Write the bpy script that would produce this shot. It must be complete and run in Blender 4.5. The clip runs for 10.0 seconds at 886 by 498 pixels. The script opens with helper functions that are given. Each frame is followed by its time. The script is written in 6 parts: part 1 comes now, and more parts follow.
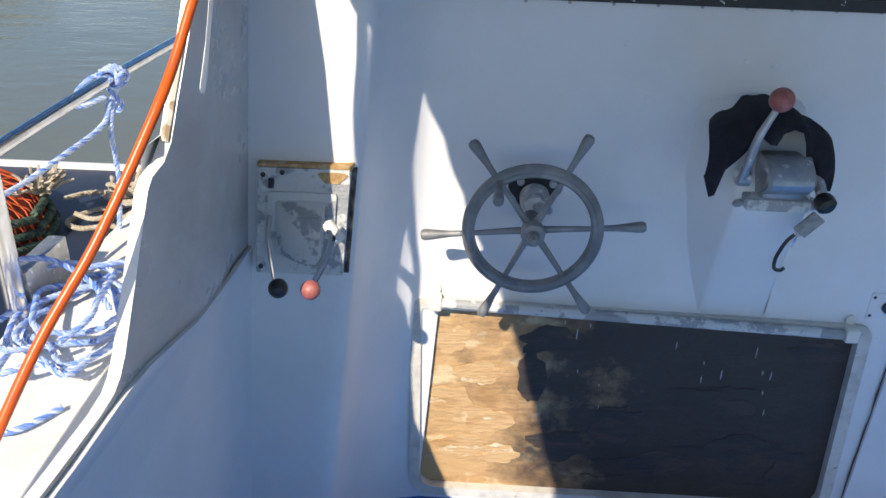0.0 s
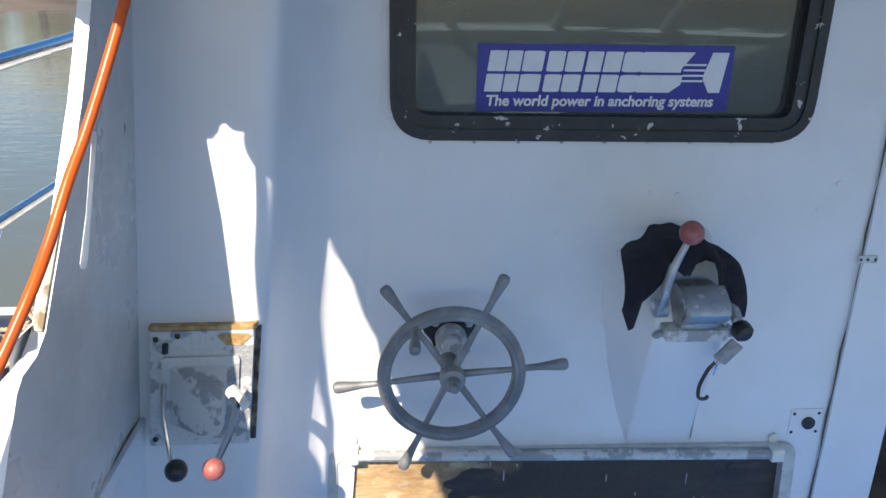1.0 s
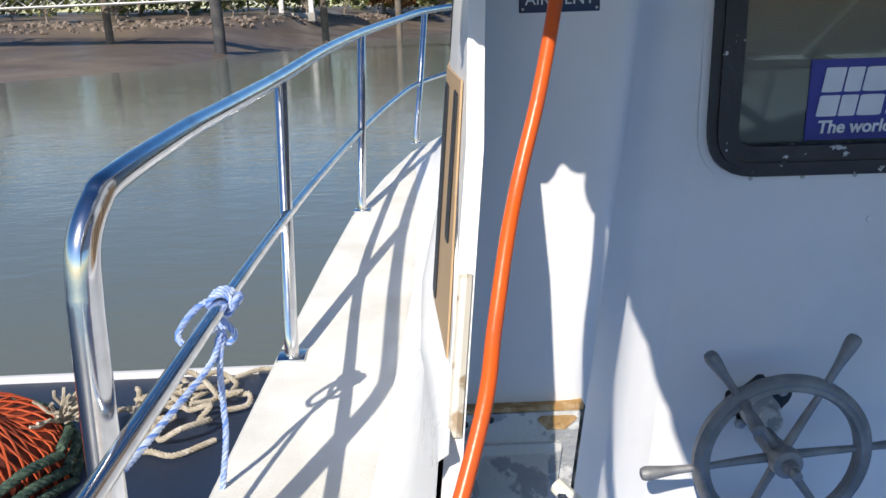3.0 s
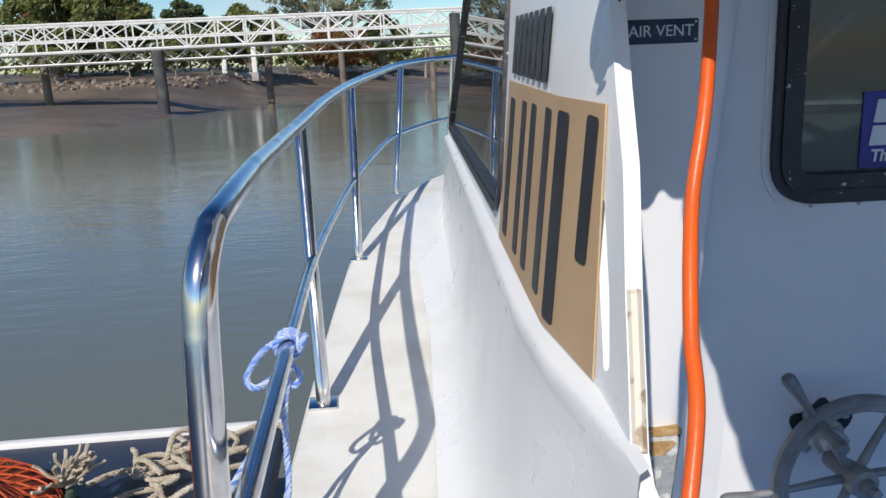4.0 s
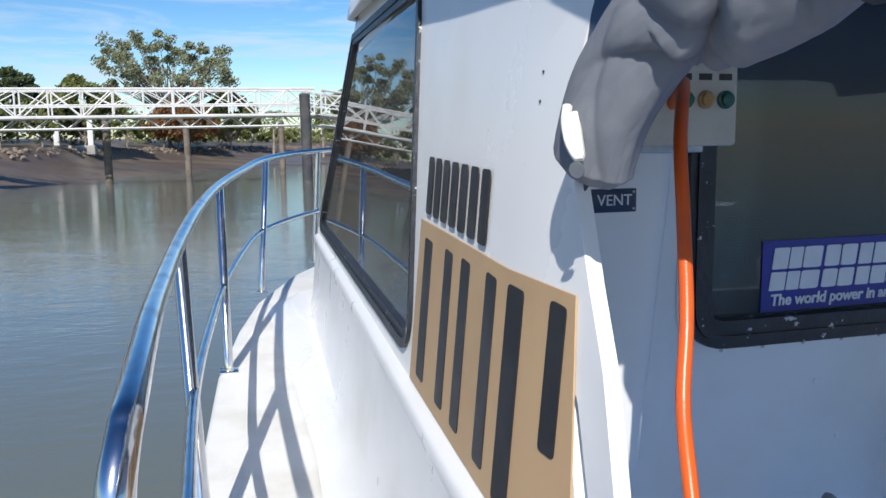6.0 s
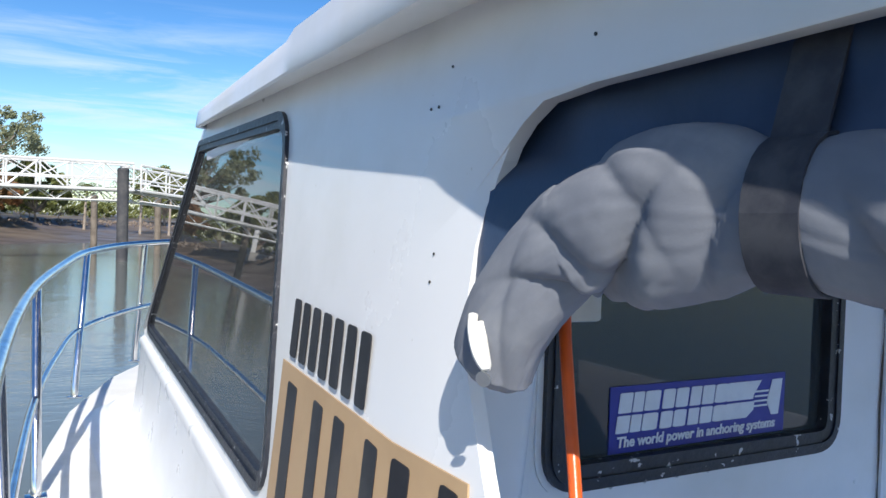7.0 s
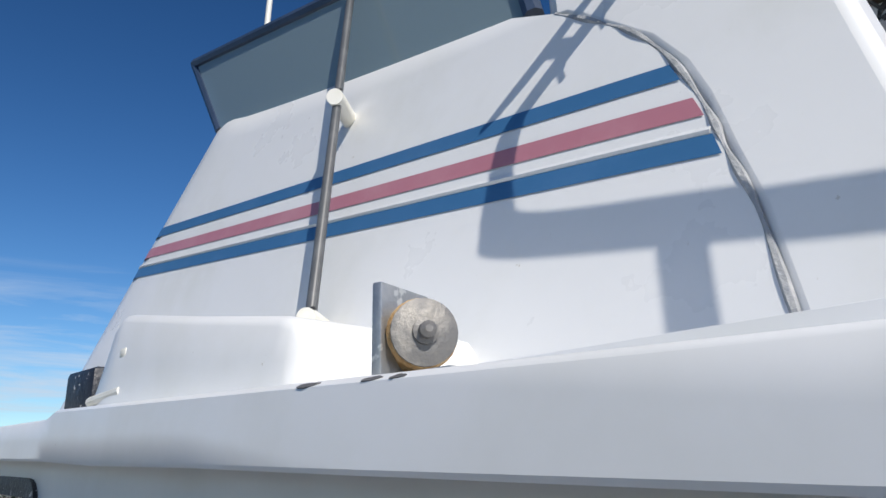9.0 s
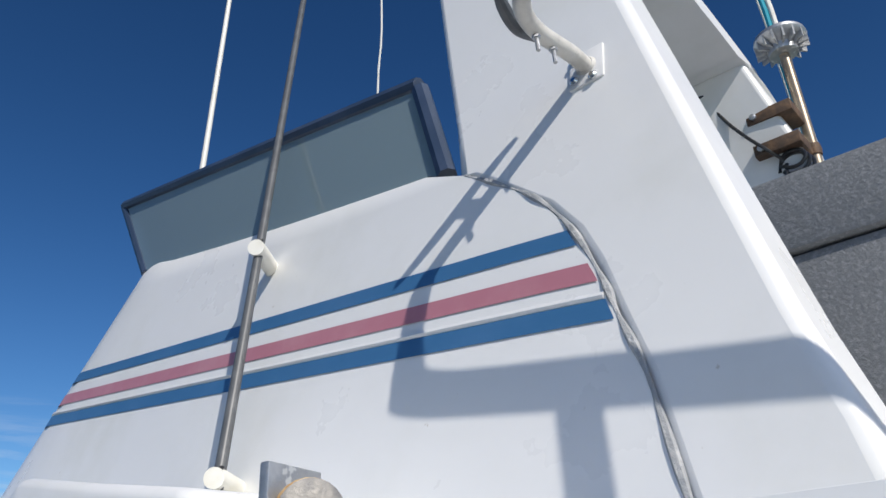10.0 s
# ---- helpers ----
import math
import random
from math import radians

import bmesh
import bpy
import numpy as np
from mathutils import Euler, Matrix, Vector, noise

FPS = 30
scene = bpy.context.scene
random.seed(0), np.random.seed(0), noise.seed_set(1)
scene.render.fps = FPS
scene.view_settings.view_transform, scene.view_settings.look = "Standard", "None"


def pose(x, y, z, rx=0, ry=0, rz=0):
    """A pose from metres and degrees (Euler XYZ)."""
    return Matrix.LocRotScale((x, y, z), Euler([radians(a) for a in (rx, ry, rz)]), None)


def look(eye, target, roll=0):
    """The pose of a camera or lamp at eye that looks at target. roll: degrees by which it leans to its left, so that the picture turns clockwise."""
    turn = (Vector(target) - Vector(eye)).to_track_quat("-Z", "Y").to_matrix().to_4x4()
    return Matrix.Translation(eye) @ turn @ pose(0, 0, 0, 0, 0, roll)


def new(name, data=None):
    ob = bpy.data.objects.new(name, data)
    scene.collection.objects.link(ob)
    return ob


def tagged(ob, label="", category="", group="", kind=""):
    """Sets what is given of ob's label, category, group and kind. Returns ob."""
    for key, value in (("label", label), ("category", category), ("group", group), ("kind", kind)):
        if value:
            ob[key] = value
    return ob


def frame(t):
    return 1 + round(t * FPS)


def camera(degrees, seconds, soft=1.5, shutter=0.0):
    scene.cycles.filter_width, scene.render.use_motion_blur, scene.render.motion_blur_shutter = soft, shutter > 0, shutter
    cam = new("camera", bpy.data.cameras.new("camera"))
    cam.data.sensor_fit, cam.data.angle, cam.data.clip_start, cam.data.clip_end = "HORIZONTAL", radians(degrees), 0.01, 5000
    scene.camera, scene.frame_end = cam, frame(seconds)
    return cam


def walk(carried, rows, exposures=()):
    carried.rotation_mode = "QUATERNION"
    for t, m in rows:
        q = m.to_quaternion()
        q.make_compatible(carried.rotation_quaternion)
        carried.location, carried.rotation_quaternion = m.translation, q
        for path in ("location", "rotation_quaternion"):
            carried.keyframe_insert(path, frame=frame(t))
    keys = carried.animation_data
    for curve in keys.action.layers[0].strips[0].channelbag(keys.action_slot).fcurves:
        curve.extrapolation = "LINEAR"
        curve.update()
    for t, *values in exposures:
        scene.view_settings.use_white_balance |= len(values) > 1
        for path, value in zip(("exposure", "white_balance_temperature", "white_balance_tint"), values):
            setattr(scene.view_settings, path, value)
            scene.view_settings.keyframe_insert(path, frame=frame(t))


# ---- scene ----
cam = camera(59.0, 10.0)

PATH = [
    (0, (0.076, -0.117, 1.678), (0.013, 1.656, 0.755), 1.6),
    (0.5, (0.063, -0.092, 1.695), (0.138, 1.731, 0.877), 1.5),
    (1, (0.056, -0.015, 1.721), (0.238, 1.857, 1.039), 1.2),
    (1.5, (0.051, 0.093, 1.732), (0.314, 2.004, 1.204), 0.7),
    (2, (-0.011, 0.141, 1.71), (0.201, 2.067, 1.213), 0.2),
    (2.5, (-0.143, 0.171, 1.693), (-0.062, 2.095, 1.153), -0.9),
    (3, (-0.321, 0.208, 1.678), (-0.279, 2.122, 1.101), -1.8),
    (3.2, (-0.356, 0.217, 1.641), (-0.312, 2.135, 1.075), -2.1),
    (4.3, (-0.553, 0.207, 1.674), (-0.297, 2.151, 1.281), -2.2),
    (4.5, (-0.564, 0.204, 1.693), (-0.266, 2.148, 1.334), -2.2),
    (5, (-0.603, 0.186, 1.752), (-0.190, 2.122, 1.468), -2.0),
    (5.2, (-0.597, 0.199, 1.762), (-0.142, 2.128, 1.488), -2.1),
    (6.3, (-0.618, 0.321, 1.756), (0.062, 2.185, 1.51), 0.5),
    (6.5, (-0.644, 0.315, 1.774), (0.141, 2.144, 1.58), 1.2),
    (7, (-0.67, 0.328, 1.854), (0.314, 2.068, 1.81), 1.9),
    (7.5, (-0.698, 0.346, 1.917), (0.427, 1.997, 2.009), 1.8),
    (8, (-0.699, 0.319, 1.981), (0.529, 1.882, 2.193), 0.4),
    (8.5, (-0.694, 0.298, 2.013), (0.609, 1.76, 2.419), 0.7),
    (9, (-0.706, 0.261, 2.05), (0.646, 1.611, 2.64), -0.7),
    (9.5, (-0.711, 0.228, 2.066), (0.66, 1.469, 2.829), -1.9),
    (10, (-0.696, 0.206, 2.082), (0.671, 1.368, 2.966), -2.6),
]
EXPOSURE = [(0.0, 0.68, 7550, 10), (0.8, 0.9, 7600, 10), (1.5, 1.14, 7550, 10), (2.0, 1.17, 7450, 10), (2.3, 1.0, 7300, 10), (3.0, 0.46, 6950, 10), (4.5, 0.12, 6700, 10), (5.2, 0.28, 6600, 10), (6.3, 0.44, 6500, 10), (7.0, 0.66, 6550, 10), (8.0, 0.62, 6550, 10), (9.0, 0.12, 6650, 10), (10.0, 0.08, 6650, 10)]
walk(cam, [(t, look(eye, target, roll)) for t, eye, target, roll in PATH], EXPOSURE)

# ---- world, sun, exposure ----
from mathutils.geometry import tessellate_polygon

TO_SUN = Vector((-0.475, -1.12, 1.0)).normalized()
world = bpy.data.worlds.new("world")
scene.world = world
world.use_nodes = True
wn, wl = world.node_tree.nodes, world.node_tree.links
wn.clear()
w_out = wn.new("ShaderNodeOutputWorld")
w_bg = wn.new("ShaderNodeBackground")
w_sky = wn.new("ShaderNodeTexSky")
w_sky.sky_type, w_sky.sun_disc = "NISHITA", False
w_sky.sun_elevation = math.asin(TO_SUN.z)
w_sky.sun_rotation = math.atan2(TO_SUN.x, TO_SUN.y)
w_sky.air_density, w_sky.dust_density, w_sky.ozone_density = 1.0, 0.4, 3.0
w_co = wn.new("ShaderNodeTexCoord")
w_map = wn.new("ShaderNodeMapping")
w_map.inputs["Scale"].default_value = (2.6, 2.6, 24.0)
w_map.inputs["Rotation"].default_value = (0.05, 0.07, 0.5)
w_noise = wn.new("ShaderNodeTexNoise")
w_noise.inputs["Scale"].default_value, w_noise.inputs["Detail"].default_value = 1.6, 7.0
w_noise.inputs["Roughness"].default_value, w_noise.inputs["Distortion"].default_value = 0.62, 0.5
w_ramp = wn.new("ShaderNodeMapRange")
w_ramp.inputs["From Min"].default_value, w_ramp.inputs["From Max"].default_value = 0.46, 0.70
w_sep = wn.new("ShaderNodeSeparateXYZ")
w_low = wn.new("ShaderNodeMapRange")
w_low.inputs["From Min"].default_value, w_low.inputs["From Max"].default_value = 0.27, 0.10
w_mul = wn.new("ShaderNodeMath")
w_mul.operation = "MULTIPLY"
w_mix = wn.new("ShaderNodeMix")
w_mix.data_type = "RGBA"
w_mix.inputs["B"].default_value = (0.53, 0.62, 0.75, 1)
wl.new(w_co.outputs["Generated"], w_map.inputs["Vector"])
wl.new(w_map.outputs["Vector"], w_noise.inputs["Vector"])
wl.new(w_noise.outputs["Fac"], w_ramp.inputs["Value"])
wl.new(w_co.outputs["Generated"], w_sep.inputs["Vector"])
wl.new(w_sep.outputs["Z"], w_low.inputs["Value"])
wl.new(w_ramp.outputs["Result"], w_mul.inputs[0])
wl.new(w_low.outputs["Result"], w_mul.inputs[1])
wl.new(w_mul.outputs["Value"], w_mix.inputs["Factor"])
w_gam = wn.new("ShaderNodeGamma")
w_gam.inputs["Gamma"].default_value = 1.43
w_dim = wn.new("ShaderNodeVectorMath")
w_dim.operation = "SCALE"
w_dim.inputs["Scale"].default_value = 0.115
wl.new(w_sky.outputs["Color"], w_dim.inputs["Vector"])
wl.new(w_dim.outputs["Vector"], w_gam.inputs["Color"])
w_hue = wn.new("ShaderNodeHueSaturation")
w_hue.inputs["Saturation"].default_value = 1.12
wl.new(w_gam.outputs["Color"], w_hue.inputs["Color"])
wl.new(w_hue.outputs["Color"], w_mix.inputs["A"])
wl.new(w_mix.outputs["Result"], w_bg.inputs["Color"])
w_bg.inputs["Strength"].default_value = 1.0
wl.new(w_bg.outputs["Background"], w_out.inputs["Surface"])

sun = new("sun", bpy.data.lights.new("sun", "SUN"))
sun.data.energy, sun.data.angle, sun.data.color = 3.9, radians(0.53), (1.0, 0.96, 0.9)
sun.matrix_world = look(TO_SUN * 50, (0, 0, 0))


# ---- materials ----
def material(name, colour, rough=0.5, metal=0.0, second=None, scale=6.0, low=0.4, high=0.7, detail=6.0, bump=0.0, bump_scale=60.0,
             third=None, third_scale=40.0, third_low=0.62, third_high=0.7, coat=0.0, stretch=(1, 1, 1), rough_vary=0.0, random_tint=0.0):
    """A principled surface whose colour drifts to a second one, with specks of a third, and a fine relief."""
    m = bpy.data.materials.new(name)
    m.use_nodes = True
    nt = m.node_tree
    nodes, links = nt.nodes, nt.links
    b = nodes["Principled BSDF"]
    b.inputs["Base Color"].default_value = (*colour, 1)
    b.inputs["Roughness"].default_value, b.inputs["Metallic"].default_value = rough, metal
    b.inputs["Coat Weight"].default_value = coat
    b.inputs["Coat Roughness"].default_value = 0.08
    co = nodes.new("ShaderNodeTexCoord")
    mp = nodes.new("ShaderNodeMapping")
    mp.inputs["Scale"].default_value = stretch
    links.new(co.outputs["Object"], mp.inputs["Vector"])

    def noise_at(s, d=detail, r=0.6):
        n = nodes.new("ShaderNodeTexNoise")
        n.inputs["Scale"].default_value, n.inputs["Detail"].default_value, n.inputs["Roughness"].default_value = s, d, r
        links.new(mp.outputs["Vector"], n.inputs["Vector"])
        return n

    def ranged(n, lo, hi, to=(0.0, 1.0)):
        r = nodes.new("ShaderNodeMapRange")
        r.interpolation_type = "SMOOTHSTEP"
        r.inputs["From Min"].default_value, r.inputs["From Max"].default_value = lo, hi
        r.inputs["To Min"].default_value, r.inputs["To Max"].default_value = to
        links.new(n.outputs["Fac"], r.inputs["Value"])
        return r

    def mixed(fac, a, c):
        x = nodes.new("ShaderNodeMix")
        x.data_type = "RGBA"
        links.new(fac, x.inputs["Factor"])
        if isinstance(a, tuple):
            x.inputs["A"].default_value = (*a, 1)
        else:
            links.new(a, x.inputs["A"])
        x.inputs["B"].default_value = (*c, 1)
        return x.outputs["Result"]

    out = None
    if second:
        big = noise_at(scale)
        out = mixed(ranged(big, low, high).outputs["Result"], colour, second)
        if rough_vary:
            links.new(ranged(big, 0.3, 0.7, (max(0.02, rough - rough_vary), rough + rough_vary)).outputs["Result"], b.inputs["Roughness"])
    if third:
        out = mixed(ranged(noise_at(third_scale, 3.0), third_low, third_high).outputs["Result"], out or colour, third)
    if random_tint:
        info = nodes.new("ShaderNodeObjectInfo")
        hs = nodes.new("ShaderNodeHueSaturation")
        mr = nodes.new("ShaderNodeMapRange")
        mr.inputs["To Min"].default_value, mr.inputs["To Max"].default_value = 1 - random_tint, 1 + random_tint
        links.new(info.outputs["Random"], mr.inputs["Value"])
        links.new(mr.outputs["Result"], hs.inputs["Value"])
        if out:
            links.new(out, hs.inputs["Color"])
        else:
            hs.inputs["Color"].default_value = (*colour, 1)
        out = hs.outputs["Color"]
    if out:
        links.new(out, b.inputs["Base Color"])
    if bump:
        bn = nodes.new("ShaderNodeBump")
        bn.inputs["Strength"].default_value, bn.inputs["Distance"].default_value = bump, 0.01
        links.new(noise_at(bump_scale, 8.0).outputs["Fac"], bn.inputs["Height"])
        links.new(bn.outputs["Normal"], b.inputs["Normal"])
    return m


def glass(name, tint, alpha, rough=0.03, ior=1.6):
    """Tinted sheet glass or acrylic: a sharp gloss over a tinted, partly clear body."""
    m = bpy.data.materials.new(name)
    m.use_nodes = True
    nt = m.node_tree
    nodes, links = nt.nodes, nt.links
    nodes.remove(nodes["Principled BSDF"])
    clear = nodes.new("ShaderNodeBsdfTransparent")
    clear.inputs["Color"].default_value = (*tint, 1)
    gloss = nodes.new("ShaderNodeBsdfGlossy")
    gloss.inputs["Roughness"].default_value = rough
    haze = nodes.new("ShaderNodeBsdfDiffuse")
    haze.inputs["Color"].default_value = (*tint, 1)
    fr = nodes.new("ShaderNodeFresnel")
    fr.inputs["IOR"].default_value = ior
    a, c = nodes.new("ShaderNodeMixShader"), nodes.new("ShaderNodeMixShader")
    a.inputs["Fac"].default_value = alpha
    links.new(clear.outputs["BSDF"], a.inputs[1])
    links.new(haze.outputs["BSDF"], a.inputs[2])
    links.new(fr.outputs["Fac"], c.inputs["Fac"])
    links.new(a.outputs["Shader"], c.inputs[1])
    links.new(gloss.outputs["BSDF"], c.inputs[2])
    links.new(c.outputs["Shader"], nodes["Material Output"].inputs["Surface"])
    return m


GEL = material("white_gelcoat", (0.80, 0.80, 0.79), 0.33, second=(0.73, 0.73, 0.70), scale=2.6, low=0.45, high=0.75, bump=0.05, bump_scale=5,
               third=(0.55, 0.52, 0.46), third_scale=55, third_low=0.73, third_high=0.8, rough_vary=0.08)
PAINT = material("brushed_white_paint", (0.77, 0.77, 0.78), 0.45, second=(0.70, 0.70, 0.69), scale=3.0, low=0.4, high=0.75, bump=0.12, bump_scale=14,
                 third=(0.50, 0.47, 0.42), third_scale=38, third_low=0.74, third_high=0.8, rough_vary=0.1)
WING = material("scuffed_dark_wing", (0.58, 0.57, 0.55), 0.34, second=(0.44, 0.43, 0.41), scale=4.0, low=0.35, high=0.75, bump=0.3, bump_scale=16,
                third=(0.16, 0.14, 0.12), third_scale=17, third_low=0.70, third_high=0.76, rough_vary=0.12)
DECK = material("cream_deck_paint", (0.78, 0.77, 0.73), 0.6, second=(0.68, 0.66, 0.60), scale=5.0, bump=0.25, bump_scale=160,
                third=(0.45, 0.42, 0.35), third_scale=60, third_low=0.72, third_high=0.78)
STEEL = material("polished_stainless", (0.72, 0.72, 0.73), 0.16, 1.0, second=(0.60, 0.60, 0.60), scale=20, rough_vary=0.06)
CAST = material("cast_alloy", (0.20, 0.205, 0.21), 0.5, 0.35, second=(0.31, 0.31, 0.31), scale=18, bump=0.25, bump_scale=120)
ALU = material("dull_aluminium", (0.42, 0.43, 0.44), 0.42, 0.8, second=(0.55, 0.55, 0.54), scale=30, third=(0.75, 0.75, 0.72), third_scale=45, third_low=0.6, third_high=0.66,
               bump=0.2, bump_scale=90)
FLAKY = material("flaking_painted_alloy", (0.62, 0.62, 0.60), 0.55, 0.0, second=(0.33, 0.34, 0.35), scale=22, low=0.5, high=0.56, bump=0.5, bump_scale=70,
                 third=(0.30, 0.17, 0.07), third_scale=30, third_low=0.68, third_high=0.75)
DISC = material("worn_grey_steel", (0.16, 0.155, 0.15), 0.5, 0.3, second=(0.30, 0.28, 0.25), scale=40, bump=0.2, bump_scale=120)
RUST = material("rust_stain", (0.42, 0.24, 0.09), 0.8, second=(0.62, 0.47, 0.28), scale=60, bump=0.4, bump_scale=120)
RUBBER = material("black_window_rubber", (0.012, 0.014, 0.022), 0.4, second=(0.022, 0.025, 0.034), scale=20, third=(0.5, 0.5, 0.5), third_scale=48, third_low=0.655, third_high=0.68,
                  bump=0.3, bump_scale=60)
BLACK = material("black_plastic", (0.015, 0.015, 0.017), 0.35, second=(0.03, 0.03, 0.03), scale=30)
CLOTH = material("black_cloth", (0.012, 0.012, 0.02), 0.9, second=(0.022, 0.022, 0.032), scale=40, bump=0.5, bump_scale=300)
PINK = material("faded_red_plastic", (0.36, 0.10, 0.09), 0.4, second=(0.46, 0.19, 0.17), scale=60, bump=0.1, bump_scale=80)
ORANGE = material("orange_cable_sheath", (0.72, 0.11, 0.012), 0.32, second=(0.62, 0.10, 0.02), scale=25, bump=0.06, bump_scale=90)
CHALK = material("chalky_pipe_paint", (0.62, 0.60, 0.55), 0.6, second=(0.48, 0.46, 0.42), scale=25, bump=0.15, bump_scale=90, third=(0.30, 0.28, 0.25), third_scale=45, third_low=0.66, third_high=0.74)
CANVAS = material("grey_canvas", (0.165, 0.177, 0.205), 0.85, second=(0.23, 0.24, 0.26), scale=9, bump=0.06, bump_scale=420, third=(0.42, 0.42, 0.42), third_scale=22, third_low=0.72, third_high=0.8)
NAVYCLOTH = material("navy_canvas", (0.026, 0.045, 0.085), 0.42, second=(0.045, 0.068, 0.12), scale=7, bump=0.06, bump_scale=300)
STRAP = material("grey_webbing", (0.030, 0.033, 0.045), 0.8, second=(0.065, 0.067, 0.075), scale=30, bump=0.1, bump_scale=400)
STICKER = material("blue_sticker", (0.012, 0.022, 0.26), 0.35, second=(0.016, 0.03, 0.30), scale=20)
WHITEPRINT = material("white_print", (0.74, 0.76, 0.80), 0.4, second=(0.68, 0.70, 0.75), scale=30)
SIGN = material("engraved_navy_plate", (0.012, 0.03, 0.075), 0.4, second=(0.02, 0.04, 0.09), scale=40)
TAN = material("tan_sign_paint", (0.50, 0.335, 0.185), 0.5, second=(0.45, 0.30, 0.165), scale=6, bump=0.05, bump_scale=40)
INK = material("black_sign_paint", (0.014, 0.014, 0.018), 0.45, second=(0.03, 0.03, 0.035), scale=12)
BLUE = material("blue_stripe_paint", (0.045, 0.15, 0.31), 0.35, second=(0.06, 0.17, 0.34), scale=8)
ROSE = material("faded_red_stripe_paint", (0.47, 0.19, 0.235), 0.4, second=(0.52, 0.25, 0.29), scale=8)
SEALANT = material("grey_sealant", (0.33, 0.34, 0.35), 0.6, second=(0.5, 0.5, 0.5), scale=25, bump=0.8, bump_scale=60)
NYLON = material("white_nylon", (0.77, 0.75, 0.68), 0.45, second=(0.70, 0.67, 0.58), scale=20)
RODGREY = material("grey_rod", (0.085, 0.09, 0.095), 0.42, second=(0.12, 0.125, 0.13), scale=30)


def strand_material(name, a, c):
    """Laid rope: each strand takes a tone of its own."""
    m = material(name, a, 0.75, second=a, scale=30, bump=0.3, bump_scale=200)
    nodes, links = m.node_tree.nodes, m.node_tree.links
    geo = nodes.new("ShaderNodeNewGeometry")
    x = nodes.new("ShaderNodeMix")
    x.data_type = "RGBA"
    x.inputs["A"].default_value, x.inputs["B"].default_value = (*a, 1), (*c, 1)
    links.new(geo.outputs["Random Per Island"], x.inputs["Factor"])
    links.new(x.outputs["Result"], nodes["Principled BSDF"].inputs["Base Color"])
    return m


def leaf_material(name, a, c):
    """Thin leaves that let some light through."""
    m = material(name, a, 0.6, second=c, scale=0.5)
    nodes, links = m.node_tree.nodes, m.node_tree.links
    b = nodes["Principled BSDF"]
    t = nodes.new("ShaderNodeBsdfTranslucent")
    links.new(b.inputs["Base Color"].links[0].from_socket, t.inputs["Color"])
    x = nodes.new("ShaderNodeMixShader")
    x.inputs["Fac"].default_value = 0.4
    links.new(b.outputs["BSDF"], x.inputs[1])
    links.new(t.outputs["BSDF"], x.inputs[2])
    links.new(x.outputs["Shader"], nodes["Material Output"].inputs["Surface"])
    return m


ROPEBLUE = strand_material("blue_rope", (0.07, 0.20, 0.62), (0.55, 0.64, 0.80))
ROPEBEIGE = material("beige_rope", (0.42, 0.36, 0.27), 0.9, second=(0.55, 0.50, 0.42), scale=30, bump=0.4, bump_scale=200)
ROPEGREEN = material("green_black_rope", (0.02, 0.05, 0.04), 0.85, second=(0.10, 0.15, 0.10), scale=30, bump=0.4, bump_scale=200)
NET = material("orange_net", (0.62, 0.10, 0.03), 0.7, second=(0.45, 0.09, 0.04), scale=15)
NAVY = material("navy_deck_paint", (0.018, 0.032, 0.065), 0.5, second=(0.028, 0.045, 0.085), scale=3, bump=0.15, bump_scale=60, third=(0.5, 0.5, 0.5), third_scale=24, third_low=0.76, third_high=0.78)
GREYBOX = material("grey_flowcoat", (0.19, 0.20, 0.21), 0.65, second=(0.25, 0.26, 0.27), scale=120, low=0.5, high=0.6, bump=0.3, bump_scale=150)
BLUEFLOOR = material("blue_cockpit_paint", (0.02, 0.16, 0.50), 0.5, second=(0.03, 0.20, 0.55), scale=8)
CREAM = material("cream_plastic", (0.55, 0.52, 0.43), 0.5, second=(0.48, 0.45, 0.37), scale=20)
GREEN = material("green_button", (0.01, 0.10, 0.075), 0.3)
INTERIOR = material("cabin_lining", (0.24, 0.22, 0.20), 0.8, second=(0.12, 0.11, 0.10), scale=5)
CURTAIN = material("faded_red_curtain", (0.45, 0.22, 0.18), 0.9, second=(0.55, 0.42, 0.36), scale=12, stretch=(4, 4, 0.5))
GLASS = glass("cabin_glass", (0.80, 0.83, 0.81), 0.07, 0.012, 2.4)
DARKGLASS = glass("bulkhead_glass", (0.22, 0.27, 0.30), 0.17)
SCREEN = glass("tinted_acrylic", (0.40, 0.54, 0.60), 0.5)
TRUSS = material("white_painted_steel", (0.72, 0.72, 0.70), 0.5, second=(0.60, 0.58, 0.54), scale=0.8)
PILE = material("tarred_pile", (0.05, 0.05, 0.055), 0.8, second=(0.10, 0.095, 0.09), scale=2, bump=0.4, bump_scale=6)
OLDPILE = material("weathered_timber_pile", (0.20, 0.165, 0.13), 0.9, second=(0.11, 0.09, 0.07), scale=2, bump=0.5, bump_scale=7)
BARK = material("pale_bark", (0.33, 0.28, 0.23), 0.9, second=(0.20, 0.16, 0.13), scale=1.5, bump=0.4, bump_scale=5)
LEAF = leaf_material("olive_leaves", (0.25, 0.27, 0.09), (0.15, 0.175, 0.06))
LEAFGUM = leaf_material("gum_leaves", (0.33, 0.35, 0.21), (0.22, 0.24, 0.13))
LEAFDARK = leaf_material("dark_pine_leaves", (0.12, 0.16, 0.08), (0.15, 0.19, 0.09))
LEAFRUST = leaf_material("russet_leaves", (0.30, 0.15, 0.065), (0.20, 0.14, 0.055))
